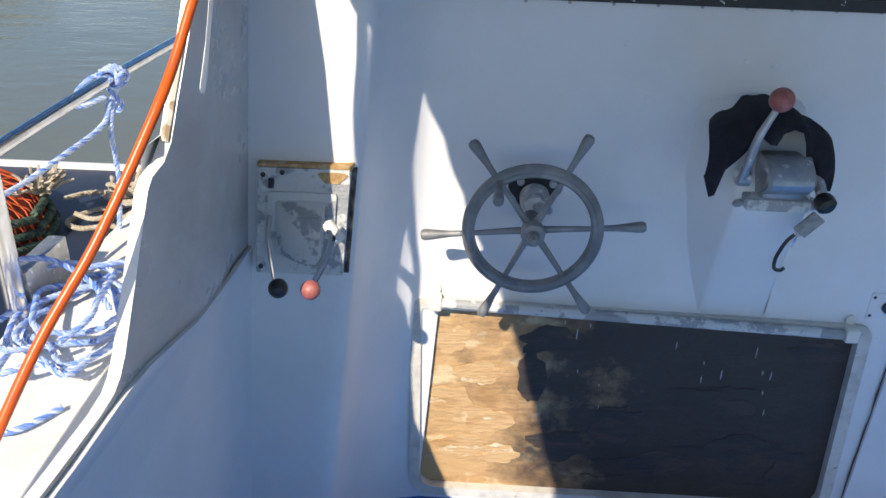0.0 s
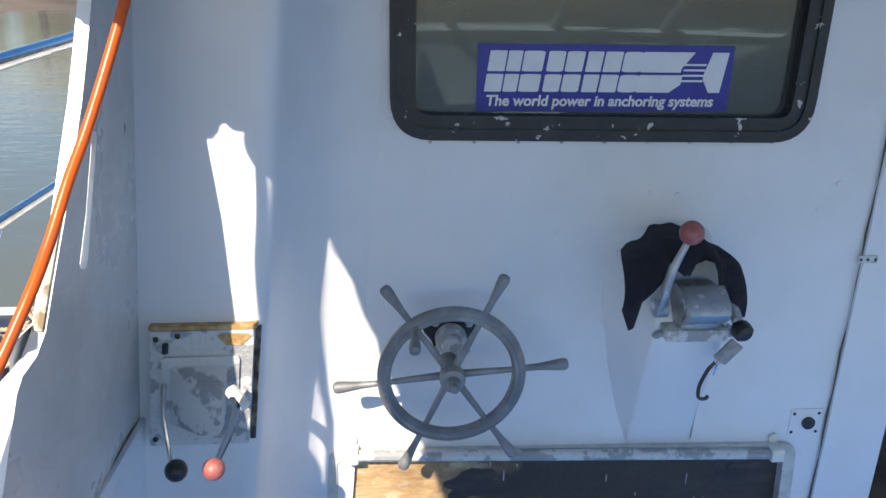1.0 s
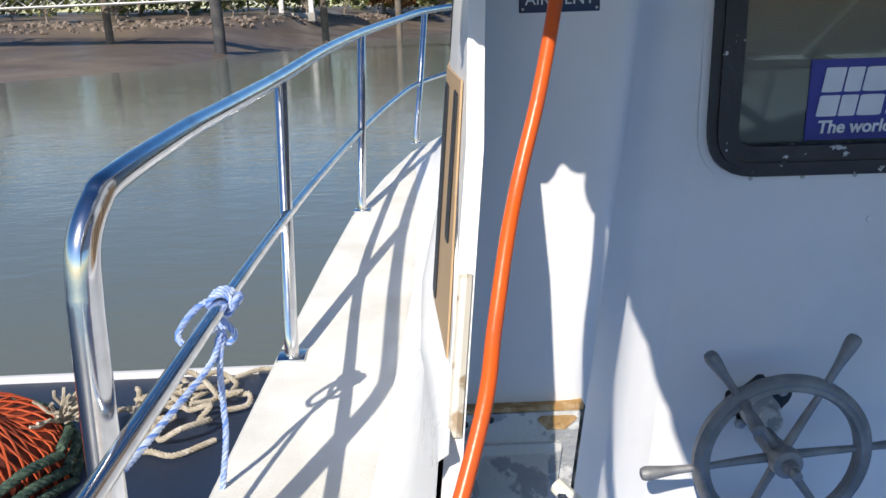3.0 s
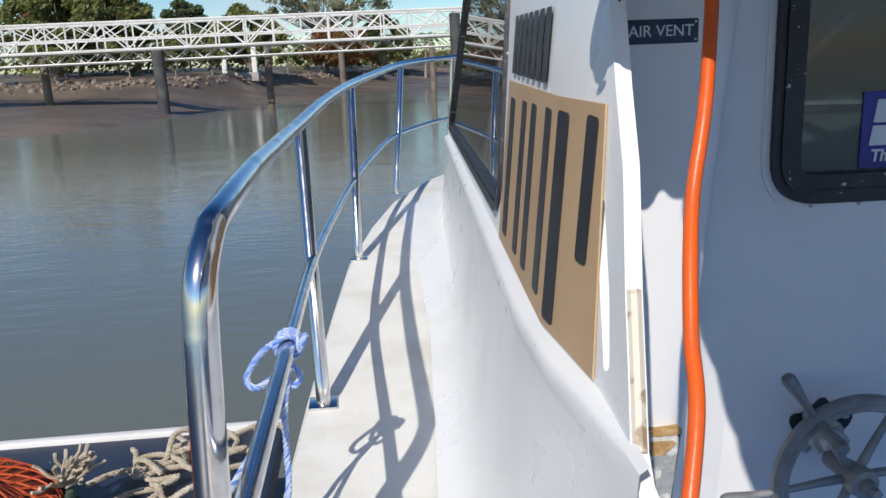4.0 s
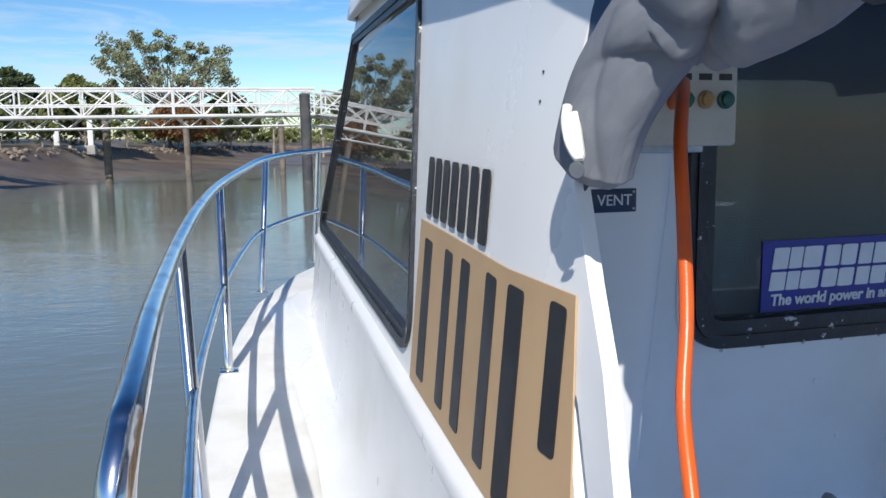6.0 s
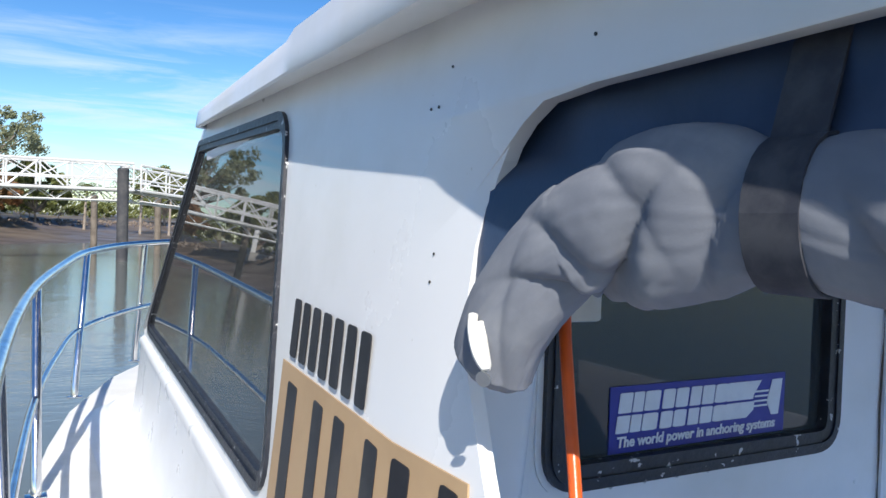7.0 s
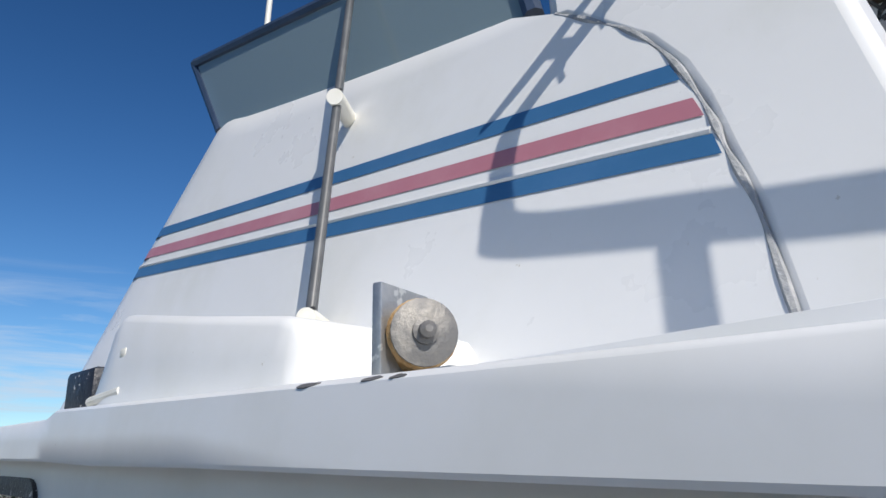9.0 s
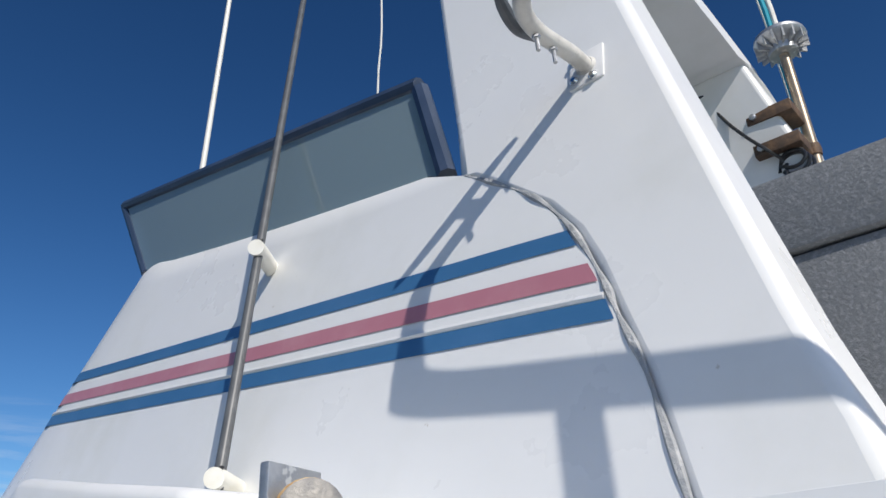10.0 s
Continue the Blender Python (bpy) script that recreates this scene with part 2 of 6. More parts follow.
PALM = leaf_material("palm_fronds", (0.15, 0.19, 0.06), (0.24, 0.22, 0.10))
CONCRETE = material("pale_concrete", (0.42, 0.40, 0.36), 0.85, second=(0.33, 0.31, 0.28), scale=1.2, bump=0.3, bump_scale=8)
ROCK = material("rubble_rock", (0.24, 0.19, 0.15), 0.9, second=(0.15, 0.12, 0.10), scale=3, bump=0.5, bump_scale=9)


def ground_material():
    """Wet mud by the water, dry bank above it."""
    m = material("river_mud", (0.135, 0.105, 0.085), 0.45, second=(0.10, 0.08, 0.066), scale=0.25, bump=0.25, bump_scale=1.6, third=(0.19, 0.145, 0.105), third_scale=0.12, third_low=0.45, third_high=0.62,
                 rough_vary=0.12)
    return m


def water_material():
    m = bpy.data.materials.new("murky_water")
    m.use_nodes = True
    nt = m.node_tree
    nodes, links = nt.nodes, nt.links
    b = nodes["Principled BSDF"]
    b.inputs["Base Color"].default_value = (0.15, 0.17, 0.15, 1)
    b.inputs["Roughness"].default_value = 0.06
    b.inputs["IOR"].default_value = 1.33
    co = nodes.new("ShaderNodeTexCoord")
    mp = nodes.new("ShaderNodeMapping")
    mp.inputs["Scale"].default_value = (1.0, 2.2, 1.0)
    mp.inputs["Rotation"].default_value = (0, 0, 0.3)
    links.new(co.outputs["Object"], mp.inputs["Vector"])
    last = None
    for s, strength, dist in ((0.35, 0.25, 0.06), (2.6, 0.35, 0.02), (9.0, 0.25, 0.008)):
        n = nodes.new("ShaderNodeTexNoise")
        n.inputs["Scale"].default_value, n.inputs["Detail"].default_value = s, 3.0
        links.new(mp.outputs["Vector"], n.inputs["Vector"])
        bn = nodes.new("ShaderNodeBump")
        bn.inputs["Strength"].default_value, bn.inputs["Distance"].default_value = strength, dist
        links.new(n.outputs["Fac"], bn.inputs["Height"])
        if last:
            links.new(last, bn.inputs["Normal"])
        last = bn.outputs["Normal"]
    links.new(last, b.inputs["Normal"])
    return m


def graded_wood():
    """Weathered ply, golden at its left end and mixed to black-brown towards +X."""
    m = material("weathered_plywood", (0.54, 0.34, 0.165), 0.6, second=(0.33, 0.185, 0.08), scale=5.5, low=0.42, high=0.7, bump=0.7, bump_scale=20, stretch=(1.0, 1.0, 2.0),
                 third=(0.66, 0.50, 0.30), third_scale=9, third_low=0.56, third_high=0.68)
    nodes, links = m.node_tree.nodes, m.node_tree.links
    b = nodes["Principled BSDF"]
    last = b.inputs["Base Color"].links[0].from_socket
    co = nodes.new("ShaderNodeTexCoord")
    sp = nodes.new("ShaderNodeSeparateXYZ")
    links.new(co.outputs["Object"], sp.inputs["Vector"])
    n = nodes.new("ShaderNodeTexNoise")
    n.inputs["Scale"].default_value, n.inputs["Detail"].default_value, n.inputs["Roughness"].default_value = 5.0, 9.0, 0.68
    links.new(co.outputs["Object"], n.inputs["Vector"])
    # X position plus noise drives the mix to black-brown
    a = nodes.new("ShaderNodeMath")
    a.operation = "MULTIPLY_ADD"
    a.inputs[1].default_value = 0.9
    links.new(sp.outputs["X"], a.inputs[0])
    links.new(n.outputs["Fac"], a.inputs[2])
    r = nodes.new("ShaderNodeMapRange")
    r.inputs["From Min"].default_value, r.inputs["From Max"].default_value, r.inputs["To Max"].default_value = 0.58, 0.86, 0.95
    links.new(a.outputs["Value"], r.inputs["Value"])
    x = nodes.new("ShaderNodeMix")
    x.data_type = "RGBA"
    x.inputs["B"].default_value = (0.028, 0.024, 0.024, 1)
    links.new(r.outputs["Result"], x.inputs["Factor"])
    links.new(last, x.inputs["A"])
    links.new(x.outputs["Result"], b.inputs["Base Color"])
    return m


WOOD = graded_wood()
MUD, WATER = ground_material(), water_material()


# ---- builders ----
def link(name, bm, mat, parent=None, label="", sharp=35.0):
    me = bpy.data.meshes.new(name)
    bmesh.ops.recalc_face_normals(bm, faces=bm.faces[:])
    bm.to_mesh(me)
    bm.free()
    me.materials.append(mat)
    me.polygons.foreach_set("use_smooth", [True] * len(me.polygons))
    me.set_sharp_from_angle(angle=radians(sharp))
    ob = new(name, me)
    if parent:
        ob.parent = parent
    if label:
        ob["label"] = label
    return ob


def part(name, bm, mat, parent, label="", sharp=35.0):
    return link(name, bm, mat, parent, label, sharp)


def thing(name, label, category, group="", kind=""):
    return tagged(new(name), label, category, group, kind)


def add_box(bm, lo, hi, bevel=0.0, turn=None, segments=2):
    lo, hi = Vector(lo), Vector(hi)
    made = bmesh.ops.create_cube(bm, size=1.0)["verts"]
    size, mid = hi - lo, (lo + hi) / 2
    for v in made:
        v.co = Vector((v.co.x * size.x, v.co.y * size.y, v.co.z * size.z))
    if bevel:
        edges = list({e for v in made for e in v.link_edges})
        got = bmesh.ops.bevel(bm, geom=edges, offset=bevel, segments=segments, affect="EDGES", profile=0.5)
        made = list(set(got["verts"]) | {v for v in made if v.is_valid})
    m = Matrix.Translation(mid) @ (turn or Matrix.Identity(4))
    for v in made:
        v.co = m @ v.co
    return made


def box(lo, hi, bevel=0.0, turn=None):
    bm = bmesh.new()
    add_box(bm, lo, hi, bevel, turn)
    return bm


def smooth_path(pts, n=6):
    """Catmull-Rom through the points."""
    p = [Vector(a) for a in pts]
    p = [p[0] * 2 - p[1]] + p + [p[-1] * 2 - p[-2]]
    out = []
    for i in range(1, len(p) - 2):
        for k in range(n):
            t = k / n
            a, b, c, d = p[i - 1], p[i], p[i + 1], p[i + 2]
            out.append(0.5 * ((2 * b) + (c - a) * t + (2 * a - 5 * b + 4 * c - d) * t * t + (3 * b - a - 3 * c + d) * t ** 3))
    out.append(p[-2])
    return out


def add_tube(bm, pts, radius, sides=10, caps=True):
    """A round bar along the points; radius is a number or a function of the fraction along it."""
    pts = [Vector(a) for a in pts]
    rings, up = [], None
    for i, p in enumerate(pts):
        d = (pts[min(i + 1, len(pts) - 1)] - pts[max(i - 1, 0)]).normalized()
        if up is None:
            up = d.orthogonal().normalized()
        up = (up - d * up.dot(d)).normalized()
        side = d.cross(up)
        r = radius(i / (len(pts) - 1)) if callable(radius) else radius
        rings.append([bm.verts.new(p + (up * math.cos(a) + side * math.sin(a)) * r) for a in (2 * math.pi * k / sides for k in range(sides))])
    for a, b in zip(rings, rings[1:]):
        for k in range(sides):
            bm.faces.new((a[k], a[(k + 1) % sides], b[(k + 1) % sides], b[k]))
    if caps:
        bm.faces.new(rings[0][::-1])
        bm.faces.new(rings[-1])
    return rings


def tube(pts, radius, sides=10):
    bm = bmesh.new()
    add_tube(bm, pts, radius, sides)
    return bm


def add_lathe(bm, profile, m, sides=20):
    """Rings of (radius, height) turned about m's z axis."""
    rings = []
    for r, h in profile:
        rings.append([bm.verts.new(m @ Vector((r * math.cos(a), r * math.sin(a), h))) for a in (2 * math.pi * k / sides for k in range(sides))])
    for a, b in zip(rings, rings[1:]):
        for k in range(sides):
            bm.faces.new((a[k], a[(k + 1) % sides], b[(k + 1) % sides], b[k]))
    bm.faces.new(rings[0][::-1])
    bm.faces.new(rings[-1])


def lathe(profile, m, sides=20):
    bm = bmesh.new()
    add_lathe(bm, profile, m, sides)
    return bm


def aim(at, along):
    """A pose at a place whose z axis points along a direction."""
    return Matrix.Translation(at) @ Vector(along).to_track_quat("Z", "Y").to_matrix().to_4x4()


def rounded(poly, radii, n=6):
    """The outline with its corners rounded."""
    out = []
    k = len(poly)
    for i in range(k):
        p, a, b = Vector(poly[i]), Vector(poly[i - 1]), Vector(poly[(i + 1) % k])
        r = radii[i] if isinstance(radii, (list, tuple)) else radii
        if r <= 0:
            out.append(tuple(p))
            continue
        da, db = (a - p).normalized(), (b - p).normalized()
        half = da.angle(db) / 2
        cut = min(r / math.tan(half), 0.49 * (a - p).length, 0.49 * (b - p).length)
        s, e = p + da * cut, p + db * cut
        for j in range(n + 1):
            t = j / n
            out.append(tuple((1 - t) ** 2 * s + 2 * t * (1 - t) * p + t * t * e))
    return out


def add_plate(bm, at, outer, holes, thick):
    """A sheet with openings. at(u, v, w) gives the place of a point of the outline at depth w."""
    loops = [outer] + list(holes)
    flat = [[Vector((u, v, 0)) for u, v in loop] for loop in loops]
    tris = tessellate_polygon(flat)
    uv = [p for loop in loops for p in loop]
    front = [bm.verts.new(at(u, v, 0.0)) for u, v in uv]
    back = [bm.verts.new(at(u, v, thick)) for u, v in uv]
    for t in tris:
        try:
            bm.faces.new([front[i] for i in t])
            bm.faces.new([back[i] for i in reversed(t)])
        except ValueError:
            pass
    base = 0
    for loop in loops:
        n = len(loop)
        for i in range(n):
            a, b = base + i, base + (i + 1) % n
            bm.faces.new((front[a], front[b], back[b], back[a]))
        base += n


def plate(at, outer, holes=(), thick=0.03):
    bm = bmesh.new()
    add_plate(bm, at, outer, holes, thick)
    return bm


def ring_of(outer, grow):
    """The outline moved in (plus) or out (minus) by a distance, along its corners' bisectors."""
    pts = [Vector(p) for p in outer]
    area = sum(a.x * b.y - b.x * a.y for a, b in zip(pts, pts[1:] + pts[:1]))
    sign = 1 if area > 0 else -1
    out = []
    for i, p in enumerate(pts):
        a, b = pts[i - 1], pts[(i + 1) % len(pts)]
        d1, d2 = (p - a), (b - p)
        if d1.length < 1e-9 or d2.length < 1e-9:
            out.append(tuple(p))
            continue
        n1, n2 = Vector((-d1.y, d1.x)).normalized(), Vector((-d2.y, d2.x)).normalized()
        n = (n1 + n2)
        n = n / max(0.3, n.length_squared) * 2
        out.append(tuple(p + n * grow * sign))
    return out


def add_grid(bm, rows, close=False):
    """A skin through rows of places."""
    vs = [[bm.verts.new(p) for p in row] for row in rows]
    for a, b in zip(vs, vs[1:]):
        n = len(a)
        for k in range(n if close else n - 1):
            bm.faces.new((a[k], a[(k + 1) % n], b[(k + 1) % n], b[k]))
    return vs


def skin(rows, thick=0.0):
    bm = bmesh.new()
    add_grid(bm, rows)
    if thick:
        bmesh.ops.recalc_face_normals(bm, faces=bm.faces[:])
        bmesh.ops.solidify(bm, geom=bm.faces[:], thickness=thick)
    return bm


def text_part(name, words, size, m, mat, parent, depth=0.0006, slant=0.0, bold=0.0):
    """Lettering in the built-in font, flat on m's xy plane, centred."""
    cu = bpy.data.curves.new(name, "FONT")
    cu.body, cu.size, cu.align_x, cu.align_y, cu.extrude = words, size, "CENTER", "CENTER", depth
    cu.shear, cu.offset = slant, bold
    tmp = bpy.data.objects.new(name, cu)
    scene.collection.objects.link(tmp)
    me = bpy.data.meshes.new_from_object(tmp.evaluated_get(bpy.context.evaluated_depsgraph_get()))
    bpy.data.objects.remove(tmp)
    me.transform(m)
    me.materials.clear()
    me.materials.append(mat)
    ob = new(name, me)
    ob.parent = parent
    return ob


def ball(at, r, squash=1.0, sides=18):
    bm = bmesh.new()
    bmesh.ops.create_uvsphere(bm, u_segments=sides, v_segments=sides // 2 + 2, radius=r)
    for v in bm.verts:
        v.co = Vector((v.co.x, v.co.y, v.co.z * squash)) + Vector(at)
    return bm


def rope_strands(bm, pts, r, pitch=0.045, sides=6, strands=3):
    """A laid rope: strands wound round the line of the points."""
    pts = [Vector(p) for p in pts]
    dense = []
    for a, b in zip(pts, pts[1:]):
        k = max(1, int((b - a).length / (pitch / 7)))
        dense += [a.lerp(b, j / k) for j in range(k)]
    dense.append(pts[-1])
    for s in range(strands):
        up, line, run = None, [], 0.0
        for i, p in enumerate(dense):
            d = dense[min(i + 1, len(dense) - 1)] - dense[max(i - 1, 0)]
            d = d.normalized() if d.length > 1e-9 else Vector((0, 0, 1))
            if up is None:
                up = d.orthogonal().normalized()
            up = (up - d * up.dot(d)).normalized()
            side = d.cross(up)
            a = 2 * math.pi * (run / pitch + s / strands)
            line.append(p + (up * math.cos(a) + side * math.sin(a)) * r * 0.5)
            if i + 1 < len(dense):
                run += (dense[i + 1] - p).length
        add_tube(bm, line, r * 0.58, sides)


def rope(pts, r, pitch=0.045, n=6):
    bm = bmesh.new()
    rope_strands(bm, smooth_path(pts, n), r, pitch)
    return bm


# ---- the boat's large forms ----
XC = 1.05                                     # centre line of the boat


def side_x(y, z):
    """The outer face of the cabin's port side, which leans and narrows forward."""
    return -0.517 + 0.073 * y + 0.092 * z


def wing_bend(y, z):
    """How far the cabin side bends inboard towards its trailing end."""
    return 0.025 * min(1.0, max(0.0, (1.10 - y) / 0.20)) * min(1.0, max(0.0, (z - 0.95) / 0.10)) * min(1.0, max(0.0, (1.975 - z) / 0.08))


def on_side(y, z, w):
    """A point on the side wall; the wing's trailing end bends inboard."""
    return Vector((side_x(y, z) + w + wing_bend(y, z), y, z))


def deck_z(y):
    return 0.8635 + 0.035 * y


# the wing's trailing edge and the big opening aft of it, as (y, z)
WING_EDGE = [(0.785, 1.340), (0.811, 1.39), (0.850, 1.46), (0.892, 1.55), (0.934, 1.63), (0.977, 1.72), (0.989, 1.79), (0.986, 1.84), (0.974, 1.88), (0.957, 1.908), (0.934, 1.935), (0.906, 1.954), (0.87, 1.968), (0.80, 1.972)]
SIDE_OUT = [(4.10, 1.30), (3.4, 1.3), (3.39, 0.2), (-1.6, 0.2), (-1.6, 1.05), (0.48, 1.082), (0.57, 1.086), (0.602, 1.092), (0.618, 1.103), (0.634, 1.125), (0.677, 1.217), (0.708, 1.285), (0.716, 1.303), (0.730, 1.316), (0.762, 1.322)] + WING_EDGE + [(0.2, 1.972), (-0.9, 1.972), (-0.9, 2.12), (0.6, 2.14), (1.6, 2.16), (2.92, 2.17)]
SIDE_WIN = rounded([(2.945, 2.115), (1.768, 2.07), (1.617, 1.392), (3.955, 1.385)], [0.05, 0.10, 0.07, 0.05])
SLOT = rounded([(0.960, 1.523), (0.937, 1.528), (0.874, 1.378), (0.894, 1.368)], 0.0095, 4)

bm = plate(lambda y, z, w: Vector((side_x(y, z) + w, y, z)), SIDE_OUT, [SIDE_WIN, SLOT], 0.016)
for y in (1.10, 1.0, 0.90):
    bmesh.ops.bisect_plane(bm, geom=bm.verts[:] + bm.edges[:] + bm.faces[:], dist=1e-5, plane_co=(0, y, 0), plane_no=(0, 1, 0))
for z in (0.95, 1.05, 1.895, 1.975):
    bmesh.ops.bisect_plane(bm, geom=bm.verts[:] + bm.edges[:] + bm.faces[:], dist=1e-5, plane_co=(0, 0, z), plane_no=(0, 0, 1))
for v in bm.verts:
    v.co.x += wing_bend(v.co.y, v.co.z)
wall_port = tagged(link("wall_port", bm, GEL, sharp=30), "white painted fibreglass cabin side with a hand slot", "wall", kind="structure")
mod = wall_port.modifiers.new("edge", "BEVEL")
mod.width, mod.segments, mod.limit_method, mod.angle_limit = 0.004, 2, "ANGLE", radians(50)

wall_starboard = tagged(link("wall_starboard", plate(lambda y, z, w: Vector((2 * XC - side_x(y, z) - w, y, z)), SIDE_OUT, [SIDE_WIN], 0.03), GEL, sharp=30),
                        "white painted fibreglass cabin side", "wall", kind="structure")

# worn brown edge along the wing
edge_pts = [on_side(y + 0.001, z, 0.008) for y, z in WING_EDGE[0:3]]
part("edge_trim", tube(edge_pts, 0.0070, 8), material("worn_edge", (0.62, 0.57, 0.48), 0.6, second=(0.33, 0.24, 0.15), scale=30, low=0.5, high=0.6), wall_port, "worn brown and white edge")


def lower_row(y):
    """The ledge under the side windows and the cove that runs out to the deck."""
    zd = deck_z(y)
    f = max(0.0, min(1.0, (y - 0.74) / 0.22))
    bend = wing_bend(y, 1.35)
    x, o = side_x(y, 1.345) + bend, f * f * (3 - 2 * f)
    wide = 1.0 + 0.55 * max(0.0, y - 2.4)

    def low(d, z):
        wall = side_x(y, z) + bend
        return (wall + (x - d - wall) * o - 0.004 * (1 - o), y, z)

    return [(x + 0.004, y, 1.349), (x - 0.003 * o, y, 1.346), low(0.017, 1.343), low(0.023, 1.336), low(0.024, 1.322), low(0.020, 1.310), low(0.018, 1.300), low(0.022, 1.24), low(0.030, 1.15),
            low(0.042, 1.06), low(0.056, 1.0), low(0.078 * wide, zd + 0.035), low(0.105 * wide, zd + 0.008), low(0.135 * wide, zd + 0.001)]


ys = [0.745, 0.8, 0.9, 1.0, 1.2, 1.5, 1.9, 2.3, 2.8, 3.3, 3.7, 4.0]
rows = [[Vector(p) for p in lower_row(y)] for y in ys]
for k, (dx, dy) in enumerate(((0.06, 0.18), (0.22, 0.36), (0.5, 0.5))):
    rows.append([Vector(p) + Vector((dx, dy, 0)) for p in lower_row(4.0)])
cabin_base = tagged(link("cabin_ledge", skin(rows, 0.0), GEL, sharp=50), "white moulded ledge and cove below the side windows", "ledge", kind="structure")

# deck
DECK_EDGE = [(-0.80, -1.6), (-0.79, -0.4), (-0.77, 0.3), (-0.74, 0.9), (-0.71, 1.33), (-0.68, 1.9), (-0.64, 2.5), (-0.595, 3.06), (-0.50, 3.65), (-0.39, 4.15), (-0.16, 4.75), (0.2, 5.35), (0.6, 5.8), (XC, 6.05)]
DECK_IN = [(-0.556, -1.6), (-0.466, -0.4), (-0.416, 0.3), (-0.370, 0.9), (-0.342, 1.3), (-0.30, 1.9), (-0.28, 2.5), (-0.24, 3.06), (-0.2, 3.65), (-0.1, 4.15), (0.3, 4.35), (0.7, 4.5), (XC, 4.55)]
rows = []
for (xo, yo), (xi, yi) in zip(DECK_EDGE, DECK_IN):
    zo, zi = deck_z(yo), deck_z(yi)
    rows.append([Vector((xi, yi, zi)), Vector(((xi * 2 + xo) / 3, (yi * 2 + yo) / 3, zi)), Vector(((xi + 2 * xo) / 3, (yi + 2 * yo) / 3, zo)), Vector((xo + 0.012, yo, zo - 0.001)), Vector((xo, yo, zo - 0.012)),
                 Vector((xo - 0.004, yo, zo - 0.06)), Vector((xo + 0.02, yo, zo - 0.11))])
side_deck = tagged(link("deck", skin(rows, 0.0), DECK, sharp=50), "cream painted side deck with a rounded edge", "deck", kind="structure")
mod = side_deck.modifiers.new("body", "SOLIDIFY")
mod.thickness, mod.offset = 0.02, -1

rows = []
for (x, y) in DECK_EDGE:
    f = max(0.0, (y - 3.0) / 3.0)
    zt = deck_z(y) - 0.10
    rows.append([Vector((x + 0.02 + (0.05 + 0.5 * f) * t, y - 0.9 * f * t, zt - (zt + 0.25) * t)) for t in (0, 0.25, 0.5, 0.75, 1.0)])
hull = tagged(link("hull", skin(rows, 0.03), GEL, sharp=60), "white fibreglass hull side", "hull", kind="structure")
rows = [[Vector((2 * XC - p.x, p.y, p.z)) for p in r] for r in rows]
hull_far = tagged(link("hull", skin(rows, 0.03), GEL, sharp=60), "white fibreglass hull side away from the quay", "hull", kind="structure")
rows = [[Vector((2 * XC - xo, yo, deck_z(yo))), Vector((2 * XC - xi, yi, deck_z(yi)))] for (xo, yo), (xi, yi) in zip(DECK_EDGE, DECK_IN)]
tagged(link("deck", skin(rows, 0.03), DECK), "cream painted far side deck", "deck", kind="structure")

# front of the cabin with its raked windscreen
low_rows, glass_rows, head_rows, mullions = [], [], [], []
for t in range(9):
    x = side_x(4.0, 1.35) + (2 * XC - 2 * side_x(4.0, 1.35)) * t / 8
    bow = 1 - (2 * t / 8 - 1) ** 2
    xt = -0.10 + (2 * XC + 0.20) * t / 8
    foot, sill, head = Vector((x, 4.05 + 0.35 * bow, 1.0)), Vector((x, 4.03 + 0.35 * bow, 1.38)), Vector((xt, 2.84 + 0.12 * bow, 2.16))
    low_rows.append([foot, sill, sill.lerp(head, 0.06)])
    glass_rows.append([sill.lerp(head, 0.06), sill.lerp(head, 0.5), sill.lerp(head, 0.93)])
    head_rows.append([sill.lerp(head, 0.93), head])
    if t in (0, 2, 4, 6, 8):
        mullions.append([sill, sill.lerp(head, 0.5), head])
cabin_front = tagged(link("wall_front", skin(low_rows, 0.03), GEL, sharp=60), "white cabin front", "wall", kind="structure")
part("head", skin(head_rows, 0.03), GEL, cabin_front)
for line in mullions:
    edge = line in (mullions[0], mullions[-1])
    part("mullion", tube(line, 0.007 if edge else 0.022, 8), ALU if edge else GEL, cabin_front)
window_4 = thing("window_4", "raked cabin windscreen", "window", kind="structure")
g = part("pane", skin(glass_rows, 0.005), GLASS, window_4)
g.visible_shadow = False

# cockpit liner and floor
cockpit_liner = tagged(link("wall_cockpit", plate(lambda y, z, w: on_side(y, z, 0.0165 + w), [(-1.6, 0.2), (1.142, 0.2), (1.142, 1.014), (0.98, 1.027), (0.825, 1.05), (0.68, 1.079), (0.622, 1.082), (0.5, 1.074), (-1.6, 1.04)], [], 0.008), PAINT, sharp=50),
                       "grey-white moulded cockpit side", "wall", kind="structure")
tagged(link("wall_cockpit_far", plate(lambda y, z, w: Vector((2 * XC - on_side(y, z, w).x, y, z)), [(-1.6, 0.2), (1.33, 0.2), (1.33, 1.04), (-1.6, 1.015)], [], 0.02), PAINT, sharp=50), "grey-white moulded cockpit side across the boat", "wall", kind="structure")
tagged(link("wall_transom", box((-0.6, -1.66, 0.15), (2.7, -1.6, 0.86), 0.01), PAINT), "white painted transom", "wall", kind="structure")
tagged(link("floor", box((-0.45, -1.6, 0.14), (2.55, 1.34, 0.222)), BLUEFLOOR), "bright blue painted cockpit floor", "floor", kind="structure")

# the scuffed inner face of the wing, in a darker colour than the outer face
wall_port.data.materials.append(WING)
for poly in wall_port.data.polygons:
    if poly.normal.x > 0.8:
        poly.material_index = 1


